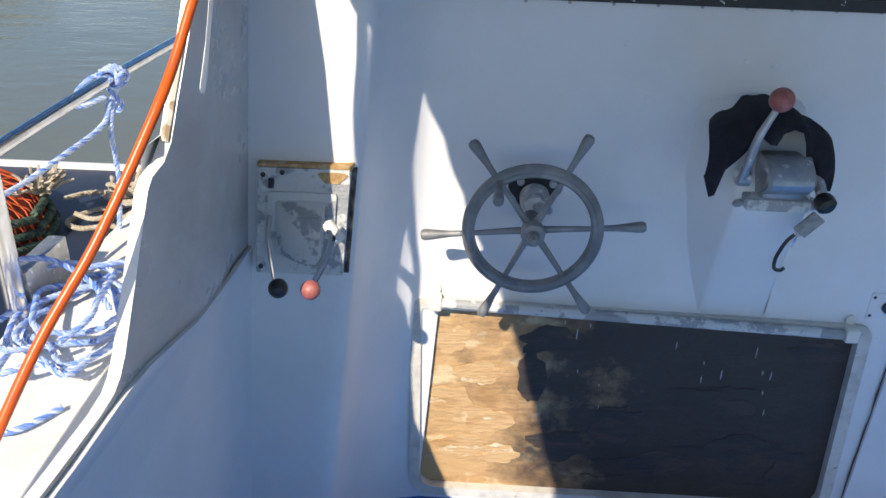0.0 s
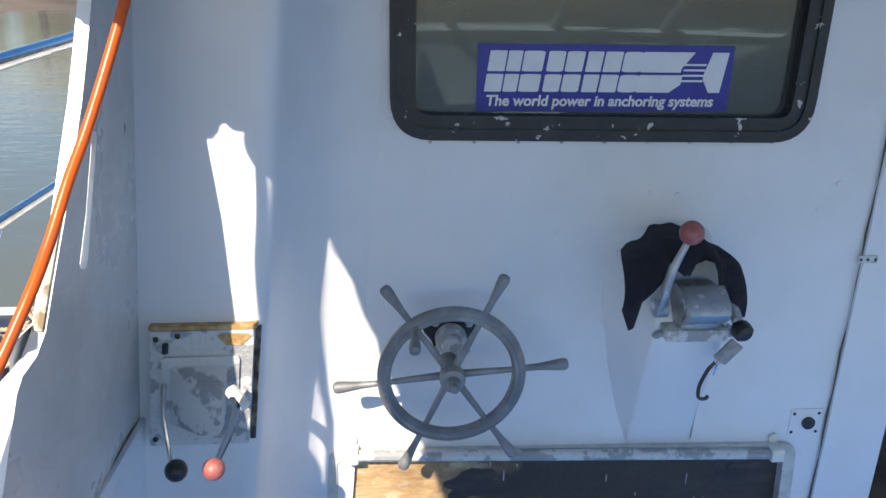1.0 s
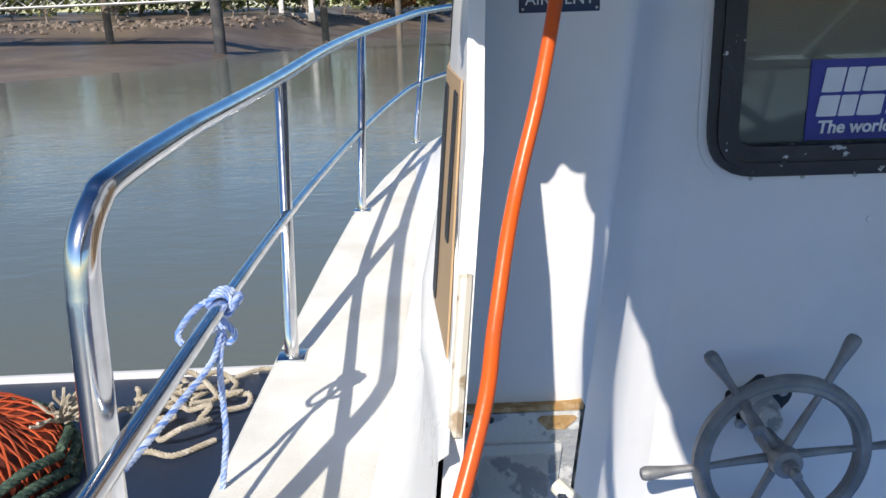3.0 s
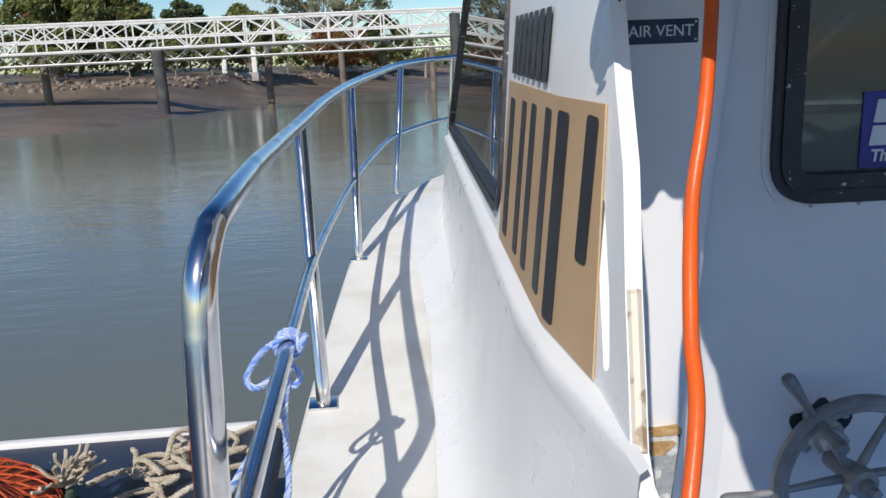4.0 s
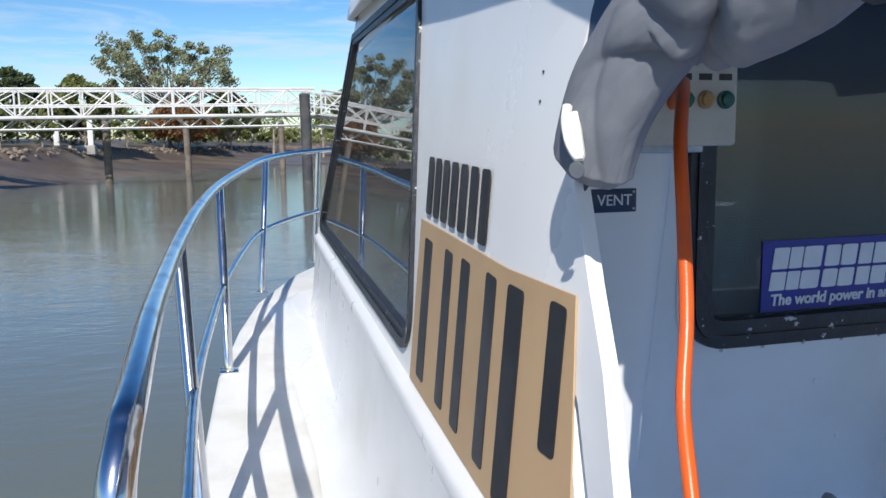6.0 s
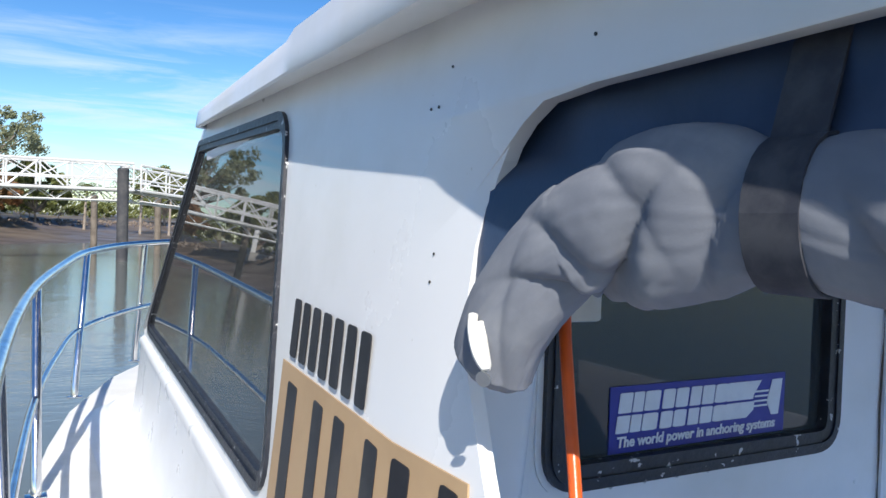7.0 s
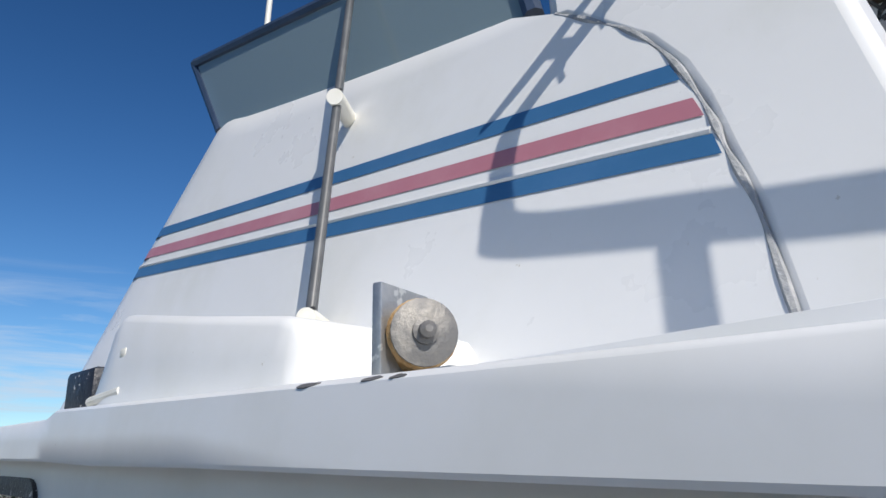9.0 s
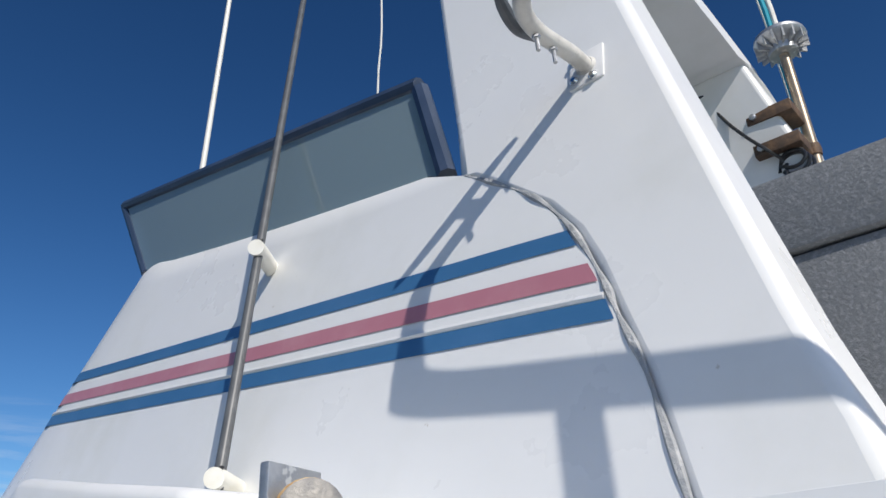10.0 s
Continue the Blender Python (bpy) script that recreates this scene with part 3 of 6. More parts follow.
# air vent trunk in the corner
def trunk_rows():
    rows = []
    for z in (0.2, 0.6, 1.0, 1.4, 1.75, 2.1):
        s = 0.105 * (z - 1.18)
        f, b = -0.118 + s, -0.005 + 0.075 * (z - 1.28)
        left = side_x(1.14, z) + 0.012
        row = [(left, 1.142), (f - 0.05, 1.138), (f - 0.022, 1.138), (f - 0.010, 1.141), (f - 0.002, 1.149), (f + 0.003, 1.162), (f + 0.012, 1.20), (f + 0.03, 1.25), (b - 0.03, 1.305), (b - 0.012, 1.322), (b + 0.012, 1.332), (b + 0.04, 1.3365), (b + 0.06, 1.34)]
        rows.append([Vector((x, y, z)) for x, y in row])
    return rows


trunk = tagged(link("wall_vent_trunk", skin(trunk_rows(), 0.006), PAINT, sharp=60), "white painted air vent trunk with rounded corners", "wall", kind="structure")

# bulkhead
WIN_B = rounded([(0.09, 1.435), (0.85, 1.43), (0.85, 2.02), (0.09, 2.02)], 0.075, 7)
HATCH = rounded([(-0.022, 0.262), (0.955, 0.255), (0.925, 0.765), (-0.022, 0.785)], [0.05, 0.05, 0.012, 0.012], 6)


def on_bulk(x, z, w):
    return Vector((x, 1.335 + w, z))


bulkhead = tagged(link("wall_bulkhead", plate(on_bulk, [(-0.10, 0.2), (1.13, 0.2), (1.13, 2.12), (-0.10, 2.12)], [ring_of(WIN_B, 0.012), HATCH], 0.045), PAINT, sharp=30), "white painted cabin bulkhead", "wall", kind="structure")
tagged(link("wall_bulkhead_far", plate(on_bulk, [(1.72, 0.2), (2.32, 0.2), (2.32, 2.12), (1.72, 2.12)], [], 0.045), PAINT), "white painted bulkhead beside the doorway", "wall", kind="structure")
trim = tagged(link("trim", plate(on_bulk, [(1.005, 0.2), (1.135, 0.2), (1.135, 2.1), (1.005, 2.1)], [], -0.012), PAINT), "white door post with a cracked joint", "trim", kind="structure")
part("crack", tube([(1.004 + random.uniform(-0.003, 0.003), 1.331, 0.25 + 0.05 * k) for k in range(36)], 0.0022, 5), material("crack_dirt", (0.12, 0.10, 0.08), 0.9), trim, "dirty cracked joint")

# bulkhead window
window_1 = thing("window_1", "dark cabin window in a black rubber frame with chipped white paint", "window", kind="structure")
part("window_frame", plate(lambda x, z, w: Vector((x, 1.321 + w, z)), WIN_B, [ring_of(WIN_B, 0.044)], 0.03), RUBBER, window_1)
part("bead", plate(lambda x, z, w: Vector((x, 1.317 + w, z)), ring_of(WIN_B, 0.012), [ring_of(WIN_B, 0.021)], 0.008), RUBBER, window_1)
part("paint_rim", plate(lambda x, z, w: Vector((x, 1.331 + w, z)), ring_of(WIN_B, -0.012), [ring_of(WIN_B, 0.002)], 0.008), PAINT, window_1, "white paint edge with chips")
pane = part("pane", plate(lambda x, z, w: Vector((x, 1.343 + w, z)), ring_of(WIN_B, 0.03), [], 0.004), DARKGLASS, window_1)
pane.visible_shadow = False

# side windows
for n, flip in ((2, False), (3, True)):
    win = thing("window_%d" % n, "raked side window with an aluminium and black rubber frame", "window", kind="structure")

    def at_side(y, z, w, flip=flip):
        p = on_side(y, z, w)
        return Vector((2 * XC - p.x, p.y, p.z)) if flip else p

    part("window_frame", plate(lambda y, z, w: at_side(y, z, w - 0.008), ring_of(SIDE_WIN, -0.008), [ring_of(SIDE_WIN, 0.010)], 0.02), RUBBER, win, "black rubber frame")
    part("seal", plate(lambda y, z, w: at_side(y, z, w - 0.004), ring_of(SIDE_WIN, 0.008), [ring_of(SIDE_WIN, 0.026)], 0.02), RUBBER, win, "black rubber seal")
    g = part("pane", plate(lambda y, z, w: at_side(y, z, w + 0.006), ring_of(SIDE_WIN, 0.022), [], 0.004), GLASS, win)
    g.visible_shadow = False

# cabin interior: floor, lining, dash, curtains
tagged(link("floor_cabin", box((-0.2, 1.39, 0.15), (2.3, 4.2, 0.2)), INTERIOR), "dark cabin floor", "floor", kind="structure")
tagged(link("wall_cabin_low", plate(lambda y, z, w: Vector((side_x(y, z) + 0.04 + w, y, z)), [(1.39, 0.2), (4.0, 0.2), (4.0, 1.36), (1.39, 1.36)], [], 0.02), INTERIOR), "dark cabin lining", "wall", kind="structure")
tagged(link("wall_cabin_low_far", plate(lambda y, z, w: Vector((2 * XC - side_x(y, z) - 0.04 - w, y, z)), [(1.39, 0.2), (4.0, 0.2), (4.0, 1.36), (1.39, 1.36)], [], 0.02), INTERIOR), "dark cabin lining", "wall", kind="structure")


def curtain(y0, y1, z0, z1, folds):
    rows = []
    for z in (z0, (z0 + z1) / 2, z1):
        rows.append([Vector((side_x(y0 + (y1 - y0) * k / (folds * 4), z) + 0.07 + 0.014 * math.sin(k * math.pi / 2 + 0.4 * math.sin(k)), y0 + (y1 - y0) * k / (folds * 4), z)) for k in range(folds * 4 + 1)])
    return skin(rows, 0.002)


for y0, y1 in ((1.70, 2.12), (2.62, 2.95), (3.1, 3.4)):
    tagged(link("curtain", curtain(y0, y1, 1.36, 2.05, 5), CURTAIN), "faded red pleated curtain inside the window", "curtain", group="cabin curtains")

# roof with its fascia
def roof_edge(y):
    x = -0.316 + 0.099 * (y - 1.134)
    low = 2.046 + 0.043 * (y - 0.36) if y > 0.36 else 2.046 + 0.02 * (y - 0.36)
    high = 2.112 + 0.055 * (y - 0.36) if y < 1.5 else 2.175 + 0.035 * (y - 1.5)
    return x, low, high


rows = []
for y in (-0.95, -0.5, 0.0, 0.36, 0.7, 1.0, 1.3, 1.54, 1.60, 1.66, 2.0, 2.4, 2.7, 2.85, 2.90):
    x, low, high = roof_edge(y)
    if y > 1.58:
        high -= 0.012
    w = 0.006 * math.sin(9 * y) if y < 2 else 0
    nose = 0.04 if y > 2.88 else 0.0
    rows.append([Vector((side_x(y, low) + 0.028, y, low + 0.035)), Vector((side_x(y, low) - 0.005, y, low + 0.012)), Vector((x + 0.022 + nose, y, low + 0.006)), Vector((x + 0.003 + nose, y, low + w * 0.3)),
                 Vector((x + nose, y, low + 0.004 + w * 0.3)), Vector((x + 0.003 + nose, y, (low + high) / 2)), Vector((x + 0.007 + nose, y, high - 0.006)), Vector((x + 0.013 + nose, y, high - 0.001)), Vector((x + 0.05, y, high + 0.004)),
                 Vector((0.1, y, high + 0.03)), Vector((XC, y, high + 0.06))])
roof = tagged(link("roof", skin(rows, 0.0), GEL, sharp=42), "white moulded cabin roof with a deep rounded edge", "roof", kind="structure")
far = [[Vector((2 * XC - p.x, p.y, p.z)) for p in r] for r in rows]
bm = bmesh.new()
add_grid(bm, far)
add_grid(bm, [[rows[-1][2], far[-1][2]], [rows[-1][4] + Vector((0, 0.02, 0)), far[-1][4] + Vector((0, 0.02, 0))], [rows[-1][7], far[-1][7]]])
part("far_half", bm, GEL, roof)
tagged(link("ceiling", plate(lambda x, y, z: Vector((x, y, 2.05 + z)), [(-0.375, -0.9), (-0.12, 2.8), (2 * XC + 0.12, 2.8), (2 * XC + 0.375, -0.9)], [], 0.025), PAINT), "white painted ceiling", "ceiling", kind="structure")

# ---- flybridge ----
AFT = [(0.50, 2.13), (0.515, 2.18), (0.55, 2.31), (0.58, 2.385), (0.60, 2.44), (0.645, 2.53), (0.70, 2.60), (0.765, 2.655), (0.84, 2.71), (0.93, 2.751)]


def fly_x(y, z):
    return 0.05 + 0.22 * (z - 2.47) + 0.03 * (y - 0.6)


def fly_front(z):
    """Where the front of the flybridge stands at a height."""
    return 2.74 - 0.70 * (z - 2.13)


def fly_aft(z):
    for (ya, za), (yb, zb) in zip(AFT, AFT[1:]):
        if za <= z <= zb:
            return ya + (yb - ya) * (z - za) / (zb - za)
    return AFT[-1][0]


def fly_top(y):
    return 2.751 + 0.2 * (y - 0.93)


def fly_plan(u, z):
    """A point round the flybridge: u 0 to 1 along the side, 1 to 2 round the corner, 2 to 3 to the centre."""
    yf, r = fly_front(z), 0.21
    if u <= 1:
        y = fly_aft(z) + (yf - r - fly_aft(z)) * u
        return Vector((fly_x(y, z), y, z))
    x0 = fly_x(yf - r, z)
    if u <= 2:
        a = (u - 1) * math.pi / 2
        return Vector((x0 + r * (1 - math.cos(a)), yf - r + r * math.sin(a), z))
    return Vector((x0 + r + (XC - x0 - r) * (u - 2), yf + 0.06 * math.sin((u - 2) * math.pi / 2), z))


US = [0, 0.02, 0.1, 0.2, 0.3, 0.4, 0.5, 0.6, 0.7, 0.8, 0.9, 1.0, 1.2, 1.4, 1.6, 1.8, 2.0, 2.5, 3.0]
NZ = 16


def fly_rows(mirror=False):
    rows = []
    for u in US:
        row = []
        for k in range(NZ + 1):
            t = k / NZ
            if u <= 1:
                zt = fly_top(0.93 + (fly_front(2.9) - 0.21 - 0.93) * u)
                z = 2.13 + (zt - 2.13) * t
                ya = AFT[0][0] if t == 0 else fly_aft(z)
            else:
                zt = fly_top(fly_front(2.9) - 0.21) + 0.01 * (u - 1)
                z = 2.13 + (zt - 2.13) * t
            p = fly_plan(u, z)
            if mirror:
                p = Vector((2 * XC - p.x, p.y, p.z))
            row.append(p)
        n = (Vector((0.06, 0, 0)) if u < 1 else Vector((0.05, -0.04, 0)) if u < 2 else Vector((0, -0.06, 0)))
        if mirror:
            n.x = -n.x
        row.append(row[-1] + n * 0.25 + Vector((0, 0, 0.010)))
        row.append(row[-2] + n + Vector((0, 0, 0.006)))
        row.append(row[-3] + n + Vector((0, 0, -0.35)))
        rows.append(row)
    return rows


flybridge = tagged(link("flybridge", skin(fly_rows()), GEL, sharp=60), "white moulded flybridge with blue and faded red stripes", "flybridge", kind="structure")
part("far_half", skin(fly_rows(True)), GEL, flybridge)
part("deck", box((0.12, -0.6, 2.16), (1.98, 2.1, 2.24), 0.01), PAINT, flybridge)


def stripe(za, zb, aft_cut, mat, name, label):
    """A painted band; za, zb: heights of its lower and upper edge at the aft end."""
    rows = []
    for k in range(40):
        u = 1.9 * k / 39
        row = []
        for z0 in (za, (za + zb) / 2, zb):
            rise = 0.127
            z = z0
            for _ in range(4):
                p = fly_plan(u, z)
                z = z0 + rise * (min(p.y, 2.45) - 0.6)
            p = fly_plan(max(u, 0.003), z)
            n = Vector((-1, 0, 0.2)) if u < 1 else Vector((-math.cos((u - 1) * math.pi / 2), math.sin((u - 1) * math.pi / 2), 0.2))
            row.append(p + n.normalized() * 0.0014)
        rows.append(row)
    return part(name, skin(rows), mat, flybridge, label)


stripe(2.494, 2.520, 0, BLUE, "stripe", "blue stripe")
stripe(2.437, 2.464, 0, ROSE, "stripe", "faded red stripe")
stripe(2.384, 2.411, 0, BLUE, "stripe", "blue stripe")
for z0, r in ((2.4165, 0.0055),):
    pts = []
    for k in range(40):
        u = 1.9 * k / 39
        z = z0
        for _ in range(4):
            p = fly_plan(u, z)
            z = z0 + 0.127 * (min(p.y, 2.45) - 0.6)
        pts.append(fly_plan(max(u, 0.003), z) + Vector((0.0018, 0, 0)))
    part("moulded_ridge", tube(pts, r, 8), GEL, flybridge)

# wind screen of the flybridge
screen = thing("wind_screen", "tinted blue-grey acrylic wind screen with a navy frame", "windscreen")


def screen_pt(s, t):
    """s along the side from aft to the forward corner, t up the panel."""
    yb = 0.90 + 1.12 * s
    bottom = Vector((fly_x(yb, fly_top(yb)) + 0.02, yb, fly_top(yb) + 0.004))
    yt = 0.965 + 1.22 * s
    top = Vector((0.155 + 0.06 * s, yt, 2.965 + 0.275 * s))
    return bottom.lerp(top, t)


g = part("pane", skin([[screen_pt(s / 8, t / 4) for t in range(5)] for s in range(9)], 0.005), SCREEN, screen)
g.visible_shadow = False
part("top_bar", tube([screen_pt(s / 8, 1 + 0.06 * (1 - s / 8)) for s in range(9)], 0.016, 8), NAVYCLOTH, screen, "navy edge trim")
part("aft_bar", tube([screen_pt(0, t / 4) for t in range(5)], 0.017, 8), NAVYCLOTH, screen, "navy edge trim")
part("corner_bar", tube([screen_pt(1, t / 4) for t in range(5)], 0.014, 8), NAVYCLOTH, screen, "navy edge trim")
part("corner_bar", tube([screen_pt(1, t / 4) + Vector((0.05, 0.035, 0)) for t in range(5)], 0.008, 8), NAVYCLOTH, screen, "navy edge trim")
bl, tl = screen_pt(1, 0), screen_pt(1, 1)
g = part("front_pane", skin([[bl.lerp(tl, t / 3) + Vector((d, 0.06 * math.sin(d * 1.9), 0)) for t in range(4)] for d in (0.012, 0.4, 0.83, 1.2, 1.62)], 0.005), SCREEN, screen)
g.visible_shadow = False
part("front_top_bar", tube([tl + Vector((d, 0.06 * math.sin(d * 1.9), 0)) for d in (0.012, 0.4, 0.83, 1.2, 1.62)], 0.013, 8), NAVYCLOTH, screen, "navy edge trim")

# arch over the flybridge
def arch_x(y, z):
    return fly_x(0.6, z) + 0.03 * (y - 0.6) + 0.003


FRONT_EDGE = [(0.86, 2.715), (0.885, 2.84), (0.925, 3.0), (0.985, 3.25), (1.06, 3.55), (1.12, 3.8)]
AFT_EDGE = [(0.79, 3.8), (0.715, 3.5), (0.62, 3.15), (0.545, 2.88), (0.49, 2.68), (0.44, 2.50), (0.395, 2.34), (0.345, 2.19), (0.33, 2.13)]
ARCH = [(y + 0.004, z) for y, z in AFT[:9]] + FRONT_EDGE + AFT_EDGE


def arch_plate(flip):
    def at(y, z, w):
        x = arch_x(y, z) + w
        return Vector((2 * XC - x if flip else x, y, z))
    return plate(at, ARCH, [], 0.13)


arch = thing("radar_arch", "white moulded arch standing over the flybridge", "arch")
for flip in (False, True):
    leg = part("leg", arch_plate(flip), GEL, arch, sharp=30)
    mod = leg.modifiers.new("edge", "BEVEL")
    mod.width, mod.segments, mod.limit_method, mod.angle_limit = 0.022, 4, "ANGLE", radians(50)
rows = []
for k in range(9):
    x = 0.30 + (2 * XC - 0.60) * k / 8
    z = 3.78 + 0.05 * math.sin(math.pi * k / 8)
    rows.append([Vector((x, 0.79, z)), Vector((x, 0.8, z + 0.09)), Vector((x, 1.12, z + 0.12)), Vector((x, 1.13, z))])
bm = bmesh.new()
add_grid(bm, rows, close=True)
part("crossbeam", bm, GEL, arch)
for flip in (False, True):
    f = (lambda p: Vector((2 * XC - p[0], p[1], p[2]))) if flip else Vector
    bm = bmesh.new()
    rows = []
    for k in range(7):
        a = math.pi / 2 * k / 6
        x, z = 0.33 + 0.16 * (1 - math.cos(a)) + 0.03 * (k / 6), 3.62 + 0.18 * math.sin(a)
        rows.append([f((x, 0.74 + 0.05 * k / 6, z)), f((x, 1.10, z))])
    add_grid(bm, rows)
    part("fillet", bm, GEL, arch)
part("joint", tube(smooth_path([Vector((arch_x(y, z) - 0.001, y, z)) for y, z in AFT[1:9]], 5), lambda t: 0.0042 + 0.0016 * math.sin(37 * t), 6), SEALANT, arch, "rough grey sealant joint")

# ---- helm ----
wheel = thing("steering_wheel", "grey cast-alloy steering wheel with six spokes and handles", "steering wheel")
WC = Vector((0.197, 1.222, 1.028))
bm = bmesh.new()
rings = []
for k in range(56):
    a = 2 * math.pi * k / 56
    d = Vector((math.cos(a), 0, math.sin(a)))
    row = []
    for rr, yy in ((0.110, 0.006), (0.110, -0.006), (0.114, -0.011), (0.120, -0.009), (0.124, -0.011), (0.129, -0.009), (0.134, -0.004), (0.134, 0.006), (0.129, 0.010), (0.115, 0.010)):
        row.append(WC + d * rr + Vector((0, yy, 0)))
    rings.append(row)
vs = [[bm.verts.new(p) for p in r] for r in rings]
for i in range(56):
    a, b = vs[i], vs[(i + 1) % 56]
    for k in range(10):
        bm.faces.new((a[k], a[(k + 1) % 10], b[(k + 1) % 10], b[k]))
part("rim", bm, CAST, wheel)
part("hub", lathe([(0.0, -0.03), (0.010, -0.03), (0.012, -0.024), (0.013, -0.016), (0.022, -0.013), (0.024, 0.0), (0.021, 0.02), (0.016, 0.045), (0.016, 0.075), (0.0, 0.075)][1:9], aim(WC + Vector((0, -0.01, 0)), (0, 1, 0)), 24), CAST, wheel)
part("nut", lathe([(0.008, 0), (0.008, 0.012), (0.004, 0.014)], aim(WC + Vector((0, -0.04, 0)), (0, -1, 0)), 6), CAST, wheel)
for k in range(6):
    a = radians(5 + 60 * k)
    d = Vector((math.cos(a), 0, math.sin(a)))
    part("spoke", tube([WC + d * 0.018 + Vector((0, 0.004, 0)), WC + d * 0.06 + Vector((0, 0.003, 0)), WC + d * 0.114], lambda t: 0.0075 - 0.0022 * t, 8), CAST, wheel)
    prof = [(0.0055, 0.0), (0.006, 0.012), (0.0065, 0.028), (0.0085, 0.048), (0.0105, 0.064), (0.0110, 0.074), (0.0085, 0.080), (0.003, 0.082)]
    h = part("handle", lathe(prof, aim(WC + d * 0.131, d), 12), CAST, wheel)
knob_at = WC + Vector((-0.068, -0.012, 0.098))
part("spinner_knob", lathe([(0.008, 0), (0.008, 0.006), (0.0062, 0.010), (0.0062, 0.02), (0.009, 0.03), (0.0105, 0.05), (0.0095, 0.058), (0.003, 0.062)], aim(knob_at, (-0.05, -1, -0.2)), 14), CAST, wheel, "alloy spinner knob")
bm = lathe([(0.030, 0.0), (0.030, 0.02), (0.026, 0.026), (0.022, 0.03), (0.020, 0.05)], aim((0.205, 1.333, 1.05), (0, -1, 0)), 24)
steer_mount = thing("steering_mount", "corroded round steering mount bolted to the bulkhead", "mount")
part("flange", bm, FLAKY, steer_mount)
bm = bmesh.new()
add_plate(bm, on_bulk, [(0.205 + 0.05 * math.cos(a) * (1 + 0.18 * math.sin(3 * a)), 1.06 + 0.042 * math.sin(a) * (1 + 0.2 * math.sin(5 * a))) for a in (2 * math.pi * k / 30 for k in range(30))], [], -0.003)
part("cutout", bm, BLACK, steer_mount, "ragged black cut-out")
for dx, dz in ((-0.03, 0.03), (0.034, 0.028), (0.03, -0.03), (-0.03, -0.028)):
    part("bolt", lathe([(0.008, 0), (0.008, 0.006), (0.005, 0.009)], aim((0.205 + dx, 1.327, 1.055 + dz), (0, -1, 0)), 10), ALU, steer_mount)

# moulded pod for the engine control
pod = thing("helm_pod", "white moulded pod growing out of the bulkhead", "pod")
rows = []
for z, y, x0, x1, e in ((0.795, 1.334, 0.575, 0.715, 0.0), (0.88, 1.30, 0.57, 0.705, 0.015), (0.97, 1.262, 0.562, 0.698, 0.025), (1.05, 1.228, 0.556, 0.692, 0.03), (1.105, 1.200, 0.552, 0.688, 0.035), (1.125, 1.196, 0.55, 0.686, 0.035),
                        (1.17, 1.225, 0.55, 0.685, 0.035), (1.22, 1.262, 0.55, 0.685, 0.035), (1.25, 1.30, 0.55, 0.685, 0.03), (1.27, 1.334, 0.555, 0.68, 0.0)):
    rows.append([Vector((x0 - e * 1.6, 1.336, z)), Vector((x0 - 0.35 * e, y + 0.45 * (1.336 - y), z)), Vector((x0, y + 0.006, z)), Vector((x0 + 0.008, y, z)), Vector((x1 - 0.008, y, z)), Vector((x1, y + 0.006, z)),
                 Vector((x1 + 0.2 * e, y + 0.5 * (1.336 - y), z)), Vector((x1 + 0.5 * e, 1.336, z))])
part("body", skin(rows), PAINT, pod, sharp=70)

rim = []
for k in range(40):
    u = k / 39
    x = 0.549 + 0.142 * u
    rim.append((x, 1.1905 + 0.002 * noise.noise(Vector((u * 9, 3, 1))), 1.118 + 0.006 * noise.noise(Vector((u * 14, 0, 7)))))
part("chipped_edge", tube(rim, lambda t: 0.0055 + 0.002 * math.sin(31 * t), 7), SEALANT, pod, "chipped filler edge")

control = thing("engine_control", "aluminium twin-lever engine control with red and black knobs", "engine control")
bm = box((0.563, 1.165, 1.112), (0.675, 1.215, 1.135), 0.004)
part("base", bm, FLAKY, control, "flaking base")
rows = []
for k in range(9):
    a = math.pi * k / 8
    y, z = 1.205 - 0.045 * math.sin(a) - 0.012, 1.135 + 0.075 * (k / 8)
    rows.append([Vector((0.585, y, z)), Vector((0.590, y - 0.006, z)), Vector((0.66, y - 0.006, z)), Vector((0.665, y, z))])
bm = skin(rows, 0.004)
add_box(bm, (0.586, 1.17, 1.125), (0.664, 1.24, 1.205), 0.012)
part("housing", bm, ALU, control)
part("lever", tube(smooth_path([(0.553, 1.19, 1.165), (0.552, 1.172, 1.20), (0.556, 1.160, 1.25), (0.574, 1.154, 1.305)], 5), lambda t: 0.010 - 0.0045 * t, 10), ALU, control)
part("lever_boss", lathe([(0.016, 0), (0.016, 0.02), (0.011, 0.024)], aim((0.567, 1.195, 1.165), (-1, 0, 0)), 14), ALU, control)
part("red_knob", ball((0.577, 1.153, 1.318), 0.0205), PINK, control, "faded red ball knob")
part("lever", tube(smooth_path([(0.675, 1.20, 1.18), (0.683, 1.18, 1.165), (0.687, 1.165, 1.148)], 5), 0.010, 10), ALU, control)
part("black_knob", lathe([(0.012, -0.012), (0.017, -0.006), (0.0185, 0.002), (0.017, 0.012), (0.010, 0.018)], aim((0.689, 1.155, 1.140), (0.25, -1, -0.4)), 18), BLACK, control, "black ball knob")


